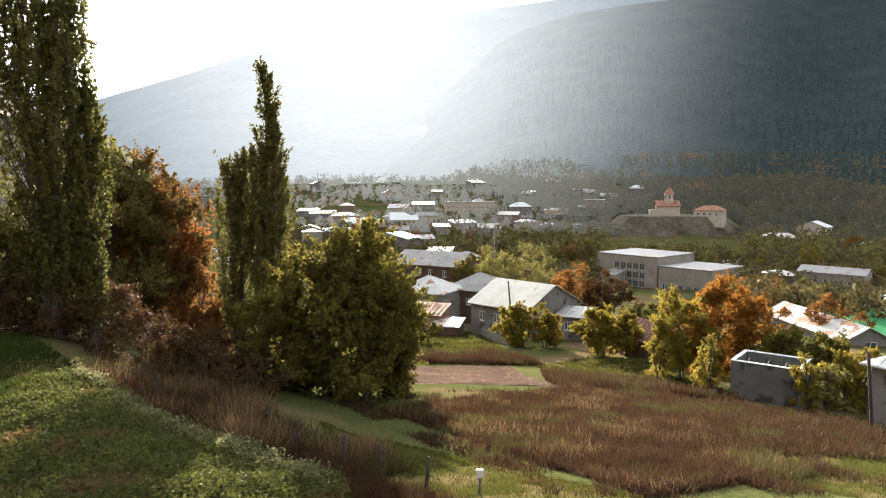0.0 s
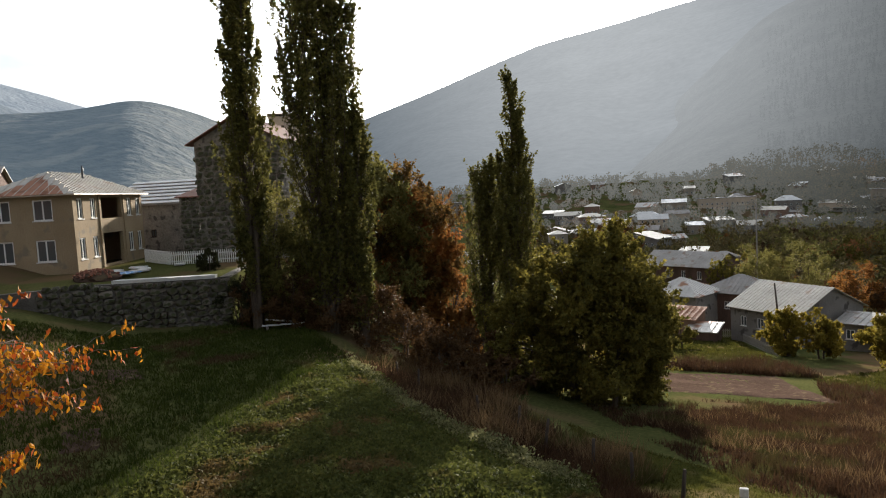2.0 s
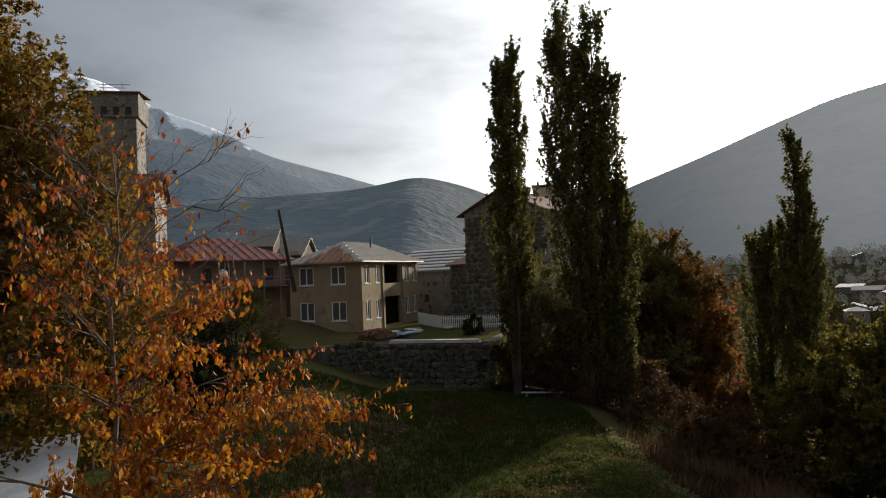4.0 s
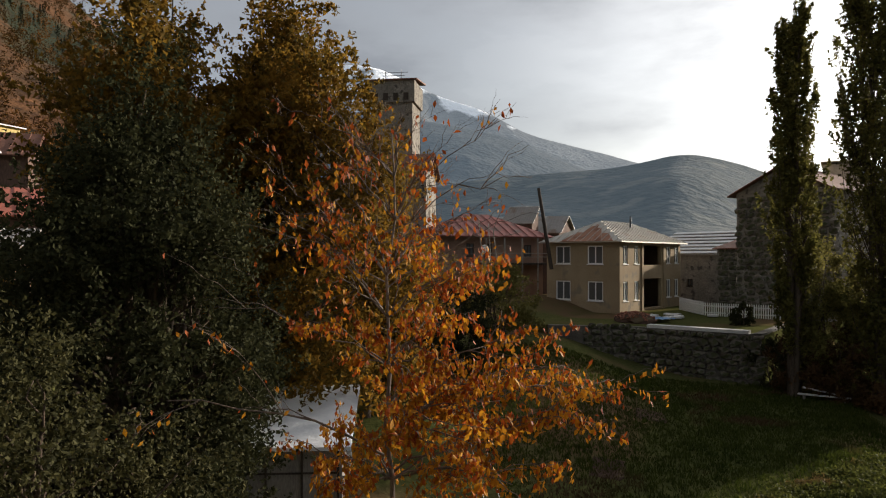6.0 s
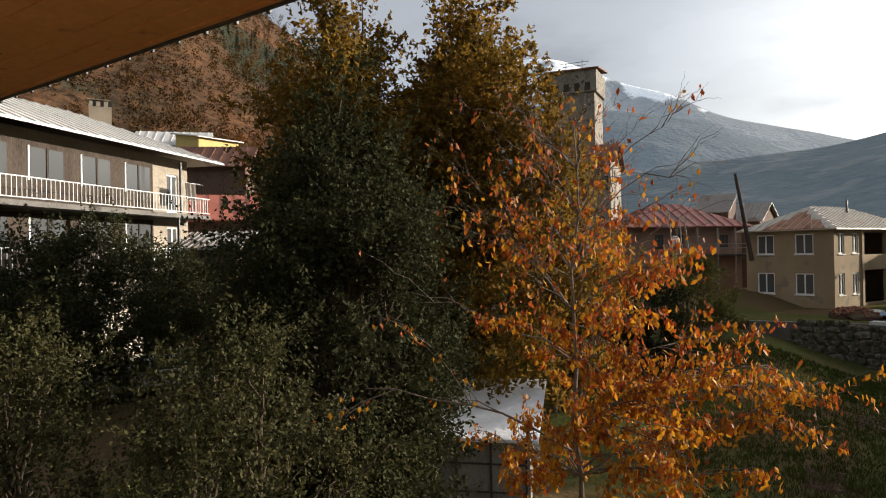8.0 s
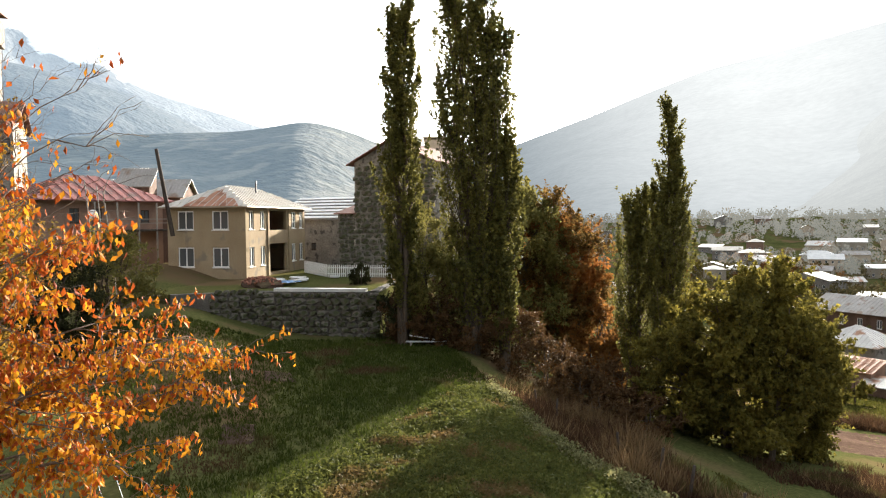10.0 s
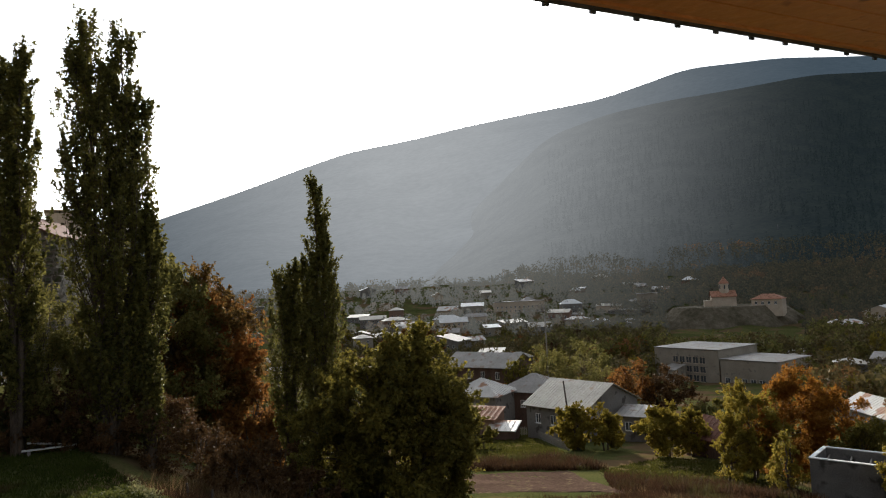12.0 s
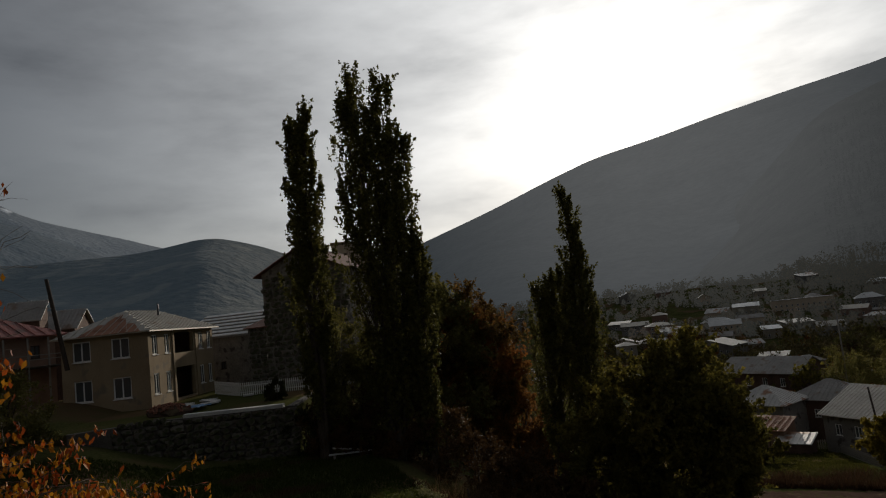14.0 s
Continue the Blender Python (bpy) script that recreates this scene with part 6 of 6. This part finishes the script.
for r0, r1, n, e0, e1 in ((270, 360, 10, -3.9, -2.6), (360, 480, 8, -2.6, -1.2), (480, 600, 7, -1.2, 0.3)):
    for i in range(n):
        az = 13.5 - 27 * (i + rows_rng.uniform(0.1, 0.9)) / n
        if az < -14:
            continue
        u = rows_rng.uniform()
        TOWN.append((az, r0 + (r1 - r0) * u, rows_rng.uniform(8, 15), rows_rng.uniform(7, 10), rows_rng.uniform(4, 6), e0 + (e1 - e0) * u, rows_rng.uniform(-35, 35), ("gable", "hip", "shed", "gable_end")[int(rows_rng.integers(4))], rows_rng.uniform(1.6, 2.6)))


def fit_town(az, r, el, h, w, d):
    """The distance at which a house of that height stands on the slope with its eaves at that elevation, and its size there."""
    best = min(range(120, 640, 4), key=lambda q: abs(on_land(az, q).z + h - EYE - q * math.tan(radians(el))))
    return best, w * min(1.25, max(0.7, best / r)), d


TOWN_LABELS = {"gable": "far village house with a pale gable roof", "hip": "far village house with a pale hip roof", "shed": "far village house with a sloping sheet roof", "flat": "far flat-roofed block with window rows", "gable_end": "far village house, gable facing the valley"}
for i, (az, r, w, d, h, el, rot, kind, rise) in enumerate(TOWN):
    r, w, d = fit_town(az, r, el, h, w, d)
    c = on_land(az, r)
    dirn = Vector((math.cos(radians(az + rot)), math.sin(radians(az + rot)), 0))
    windows = rows_of(w, max(2, int(w / 3)), 0.9, 2.3, 1.1) + (rows_of(w, max(2, int(w / 3)), 3.7, 5.0, 1.1) if h >= 6 else []) + (rows_of(w, max(2, int(w / 3)), 6.5, 7.8, 1.1) if h >= 9 else [])
    house("village_house", c - dirn * w / 2, c + dirn * w / 2, d, h, TOWN_LABELS[kind], kind, rise, 0.5, wall=WALLS[i % 4], sheet=SLATE_ROOF if kind == "flat" else SHEETS[(i * 7) % 5], seams=0, deep=2, front=windows, group="houses of the village", leaves=1)

long_roof = house("long_zinc_shed", polar(-25.2, 142, -19.4), polar(-30.5, 122, -17.6), 7.5, 3.0, "long workshop with a rust-streaked zinc roof", "gable", 2.0, 0.4, wall=GREY_PLASTER, sheet=RUSTY_ROOF, seams=0.8, deep=6, right=[(3.0, 5.0, 0.2, 2.6)], category="workshop")
patch("sports_pitch", [(-29.5, 205), (-44, 225), (-44, 130), (-30.6, 128)], TURF, "green artificial turf sports pitch", 0.4, 20, "pitch")
patch("road", [(-20.7, 292), (-23.2, 283), (-23.4, 345), (-22.2, 350)], GRAVEL, "pale concrete road climbing from the valley", 0.5, 14, "road")
patch("road", [(-23.0, 262), (-40, 186), (-40, 194), (-23.0, 275)], GRAVEL, "pale valley road", 0.5, 30, "road")
pole("utility_pole", polar(-4.05, 150, -20), polar(-4.0, 150, 2.6), 0.16, GREY_WOOD, "tall grey utility pole with crossarms", "pole", 2)
pole("lattice_mast", polar(-22.0, 900, 40), polar(-22.0, 900, 62), 0.5, STEEL, "thin distant power mast", "mast", 2)

# ---- trees of the valley ----
protos = {}
for key, leaf in (("maple", MAPLE_LEAF), ("orange", RUST_LEAF), ("yellow", YELLOW_LEAF), ("green", GREEN_LEAF), ("olive", OLIVE_LEAF), ("brown", BROWN_LEAF)):
    protos[key] = leaf
NEAR_TREES = [  # bearing, distance, height, width, leaf, label
    (-21.5, 66, 8.6, 6.6, "maple", "maple in vivid orange leaf", 40000), (-19.2, 64, 7.4, 5.4, "yellow", "maple tree turning yellow-green", 32000), (-24.6, 67, 7.8, 5.4, "maple", "maple in vivid orange leaf", 30000),
    (-5.8, 86, 5.2, 4.2, "yellow", "small yellow plum tree before the house", 14000), (-8.3, 85, 5.0, 4.0, "yellow", "small yellow plum tree before the house", 14000), (-12.5, 79, 5.4, 4.6, "yellow", "yellow-green plum tree above the plot", 14000), (-14.7, 80, 4.8, 3.6, "yellow", "yellow-green plum tree above the plot", 10000),
    (-26.6, 62, 5.2, 4.6, "green", "dense green walnut tree", 20000), (-29.2, 63, 5.0, 4.4, "green", "dense green walnut tree", 20000), (-30.6, 56, 4.2, 2.8, "yellow", "thin yellow tree beside the shell", 6000), (-28.2, 52, 3.6, 2.0, "yellow", "thin yellow sapling beside the roofless shed", 3500),
    (-32.0, 57, 4.6, 3.2, "yellow", "thin yellow tree beside the white roof", 6000), (-17.8, 62, 4.0, 2.8, "yellow", "thin yellow tree with bare limbs", 3500), (-21.2, 55, 4.4, 2.6, "yellow", "thin yellow tree with bare limbs", 3500), (-29.8, 51, 3.4, 2.2, "olive", "scrubby half-bare bush in weeds", 2500),
    (-33.5, 52, 3.6, 2.6, "olive", "scrubby half-bare bush in weeds", 3000), (-10.6, 118, 10.0, 8.5, "orange", "chestnut in orange-brown leaf", 18000), (-13.4, 118, 9.5, 8.0, "brown", "chestnut in brown leaf", 18000), (-7.0, 150, 13, 11, "olive", "broad olive-green tree among valley houses", 16000),
    (-4.4, 152, 13, 11, "olive", "broad olive-green tree among valley houses", 16000), (-9.2, 160, 8, 9, "brown", "broad brownish tree among valley houses", 14000), (-16.2, 110, 5.5, 6, "olive", "olive-green bush below the school", 9000), (-17.8, 104, 5.0, 6, "green", "green bush below the school", 9000), (1.9, 88, 4.2, 4.0, "green", "green bush beside the fence", 9000),
    (3.4, 92, 5.4, 4.6, "green", "green bush beside the fence", 9000), (-12.0, 96, 4.0, 4.0, "olive", "olive bush beside the annex", 7000), (-36, 60, 5, 5, "green", "dense green tree beside the white roof", 12000),
]
for i, (az, r, h, w, key, label, n) in enumerate(NEAR_TREES):
    round_tree("valley_tree", on_land(az, r), h, w, protos[key], label, 100 + i, n, 0.16 if r < 70 else 0.24, 0.08, 60 if n > 9000 else 26, "trees of the valley", trunk=0.13, stems=2, ragged=0.8)

proto_trees = []
for i, key in enumerate(("olive", "green", "brown", "yellow", "orange", "olive", "green")):
    proto_trees.append(round_tree("valley_tree", on_land(6 - 3 * i, 205 + 7 * i), 7.5, 7.0, protos[key], "distant " + {"olive": "olive-green", "green": "dark green", "brown": "brown", "yellow": "yellow", "orange": "rusty orange"}[key] + " tree among houses", 140 + i, 1900, 0.46, 0.0, 34, "trees of the valley", trunk=0.15))
scatter = np.random.default_rng(23)
for i in range(210):
    az, r = scatter.uniform(-40, 20), 125 + 260 * scatter.uniform() ** 0.9
    if (-22.5 < az < -11.5 and r < 240) or (-24 < az < -13.5 and 320 < r < 480):
        continue
    ob = proto_trees[int(scatter.integers(7))]
    s = scatter.uniform(0.6, 1.25)
    copy_thing(ob, Matrix.Translation(on_land(az, r, 0.2)) @ Matrix.Rotation(scatter.uniform(0, 6.3), 4, "Z") @ Matrix.Diagonal((s, s, s * scatter.uniform(0.8, 1.3), 1)))


def woodland(name, spots, leaf, label, seed, h0, h1, n, conifer, fine=1.0):
    """Far trees in clumps of leaves, as one stretch of woodland."""
    rng = np.random.default_rng(seed)
    pts = []
    for x, y, z in spots:
        h = rng.uniform(h0, h1)
        w = h * (0.16 if conifer else 0.38)
        t = rng.uniform(0, 1, (n, 1))
        if conifer:
            rad = w * (1.02 - t) * rng.uniform(0.3, 1, (n, 1))
        else:
            rad = w * np.sqrt(np.maximum(0.05, 1 - (2 * t - 1) ** 2)) * rng.uniform(0.4, 1, (n, 1))
        a = rng.uniform(0, 6.3, (n, 1))
        pts.append(np.hstack([x + rad * np.cos(a), y + rad * np.sin(a), z - 0.5 + t * h]))
    return tagged(new(name, leaf_mesh(name, np.concatenate(pts), h1 * (0.11 if conifer else 0.15) * fine, leaf, rng, 0.6)), label, "woods", kind="stuff")


def slope_spots(name, n, seed, lo, hi, az0=-50, az1=40, jitter=8, bare=-0.25):
    rng = np.random.default_rng(seed)
    verts, rows = SLOPES[name]
    cols = len(verts) // rows
    out_spots = []
    while len(out_spots) < n:
        i, j = int(rng.integers(cols)), int(rng.integers(lo, hi))
        x, y, z = verts[i * rows + j]
        az = math.degrees(math.atan2(-x, y))
        if az0 < az < az1 and noise.noise((x * 0.008, y * 0.008, seed)) > bare:
            out_spots.append((x + rng.normal() * jitter, y + rng.normal() * jitter, z))
    return out_spots


flat_rng = np.random.default_rng(29)
valley_spots = []
while len(valley_spots) < 3200:
    az, r = flat_rng.uniform(-45, 24), 170 + 430 * flat_rng.uniform()
    p = on_land(az, r)
    if noise.noise((p.x * 0.012, p.y * 0.012, 2)) > -0.2 and not (-22.5 < az < -11.5 and r < 240) and not (-23.5 < az < -13.5 and 330 < r < 480):
        valley_spots.append(tuple(p))
wood_rng = np.random.default_rng(37)
right_spots = []
while len(right_spots) < 3000:
    az, r = wood_rng.uniform(-46, -4), 300 + 320 * wood_rng.uniform() ** 0.8
    p = on_land(az, r)
    if noise.noise((p.x * 0.014, p.y * 0.014, 6)) > -0.22 and not (-23.5 < az < -13.5 and 330 < r < 480):
        right_spots.append(tuple(p))
# Trees from 400 m outwards wear the leaf with haze in its emission.
for spots, near_leaf, label, seed, low, high, count in (
        (right_spots[:1500], OLIVE_LEAF, "olive-green thicket on the far slope", 38, 5, 11, 60), (right_spots[1500:], WOOD_LEAF, "autumn thicket on the far slope", 39, 5, 11, 60), (valley_spots, WOOD_LEAF, "autumn trees among the far houses", 30, 4, 8.5, 56)):
    woodland("slope_thicket", [p for p in spots if math.hypot(p[0], p[1]) < 400], near_leaf, label, seed, low, high, count, False)
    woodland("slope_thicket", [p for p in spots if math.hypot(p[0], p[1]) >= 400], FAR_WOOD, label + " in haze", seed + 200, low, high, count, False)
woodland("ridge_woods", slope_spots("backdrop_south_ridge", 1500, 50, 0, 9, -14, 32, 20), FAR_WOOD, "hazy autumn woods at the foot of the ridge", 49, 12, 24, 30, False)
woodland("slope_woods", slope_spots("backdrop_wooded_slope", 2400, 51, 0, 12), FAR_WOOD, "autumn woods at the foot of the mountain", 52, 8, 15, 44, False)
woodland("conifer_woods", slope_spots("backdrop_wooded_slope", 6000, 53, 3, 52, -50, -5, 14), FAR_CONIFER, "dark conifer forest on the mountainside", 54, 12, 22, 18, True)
woodland("hill_woods", slope_spots("backdrop_autumn_hill", 4600, 57, 2, 60, 74, 118, 5, -0.6), HILL_LEAF, "orange and brown woods on the steep hill", 58, 4, 8, 50, False, 0.75)
woodland("hill_conifers", slope_spots("backdrop_autumn_hill", 900, 59, 4, 50, 74, 118, 6, 0.0), CONIFER_LEAF, "dark conifers on the steep hill", 60, 6, 11, 60, True, 0.8)

# ---- the balcony from which all is seen ----
porch_corner = Vector((-0.655, 2.264, 0))


def eaves(name, facing, sgn, low):
    """Boarded eaves above the balcony, from the front corner out to one side."""
    along = polar(facing + 90 * sgn, 8)
    ends = (porch_corner + along, porch_corner) if sgn > 0 else (porch_corner, porch_corner + along)
    ob = tagged(new(name), "orange varnished pine boards under the eaves", "ceiling", kind="structure")
    ob.matrix_world = frame_at(*ends)
    z = EYE + 1.2 + low
    bm = bmesh.new()
    for i in range(28):
        box(bm, 0, 8, -0.005 - 0.16 * (i + 1) + 0.008, -0.005 - 0.16 * i, z + 0.003 * (i % 3), z + 0.035)
    box(bm, 0, 8, -4.6, 0.0, z + 0.04, z + 0.14)
    part("boards", bm, VARNISH, ob)
    bm = bmesh.new()
    box(bm, -0.02, 8.02, 0.004, 0.035, z - 0.01, z + 0.16)
    part("fascia", bm, VARNISH, ob)
    bm = bmesh.new()
    box(bm, -0.02, 8.02, 0.036, 0.05, z - 0.025, z)
    for i in range(32):
        box(bm, 0.1 + i * 0.25, 0.13 + i * 0.25, 0.051, 0.062, z - 0.035, z - 0.01)
    part("drip_edge", bm, STEEL, ob)
    return ob


eaves("porch_ceiling_west", 42.3, 1, 0.0)
eaves("porch_ceiling_east", 30.3, -1, 0.0)
porch = frame_at(polar(36, 1.2) + polar(126, 6), polar(36, 1.2) + polar(-54, 6))
bm = bmesh.new()
box(bm, 0, 12, -3.0, 0, EYE - 1.85, EYE - 1.65, porch)
tagged(part("balcony_floor", bm, CONCRETE), "concrete balcony floor", "floor", kind="structure")
bm = bmesh.new()
box(bm, 0, 12, -3.3, -3.0, -1, EYE + 1.18, porch)
tagged(part("wall_north", bm, CREAM_PLASTER), "plain house wall behind the balcony", "wall", kind="structure")

# ---- stones of the old walls ----
stone_rng = np.random.default_rng(61)
lay_stones(retaining, polar(51.5, 45.55), polar(48, 45.68), 0.6, 3.5, 0.36, stone_rng, 60)
lay_stones(retaining, polar(48, 45.68), polar(38.4, 43.38), 0.5, 3.5, 0.37, stone_rng, 240)
lay_stones(keep, keep_a + Vector((0, 0, 0)) - polar(39, 0.05), keep_b - polar(36, 0.05), 3.7, 13.0, 0.5, stone_rng, 260, 0.22)
lay_stones(keep_low, polar(41.4, 64.93), polar(40.05, 64.13), 3.7, 8.6, 0.45, stone_rng, 40, 0.2)
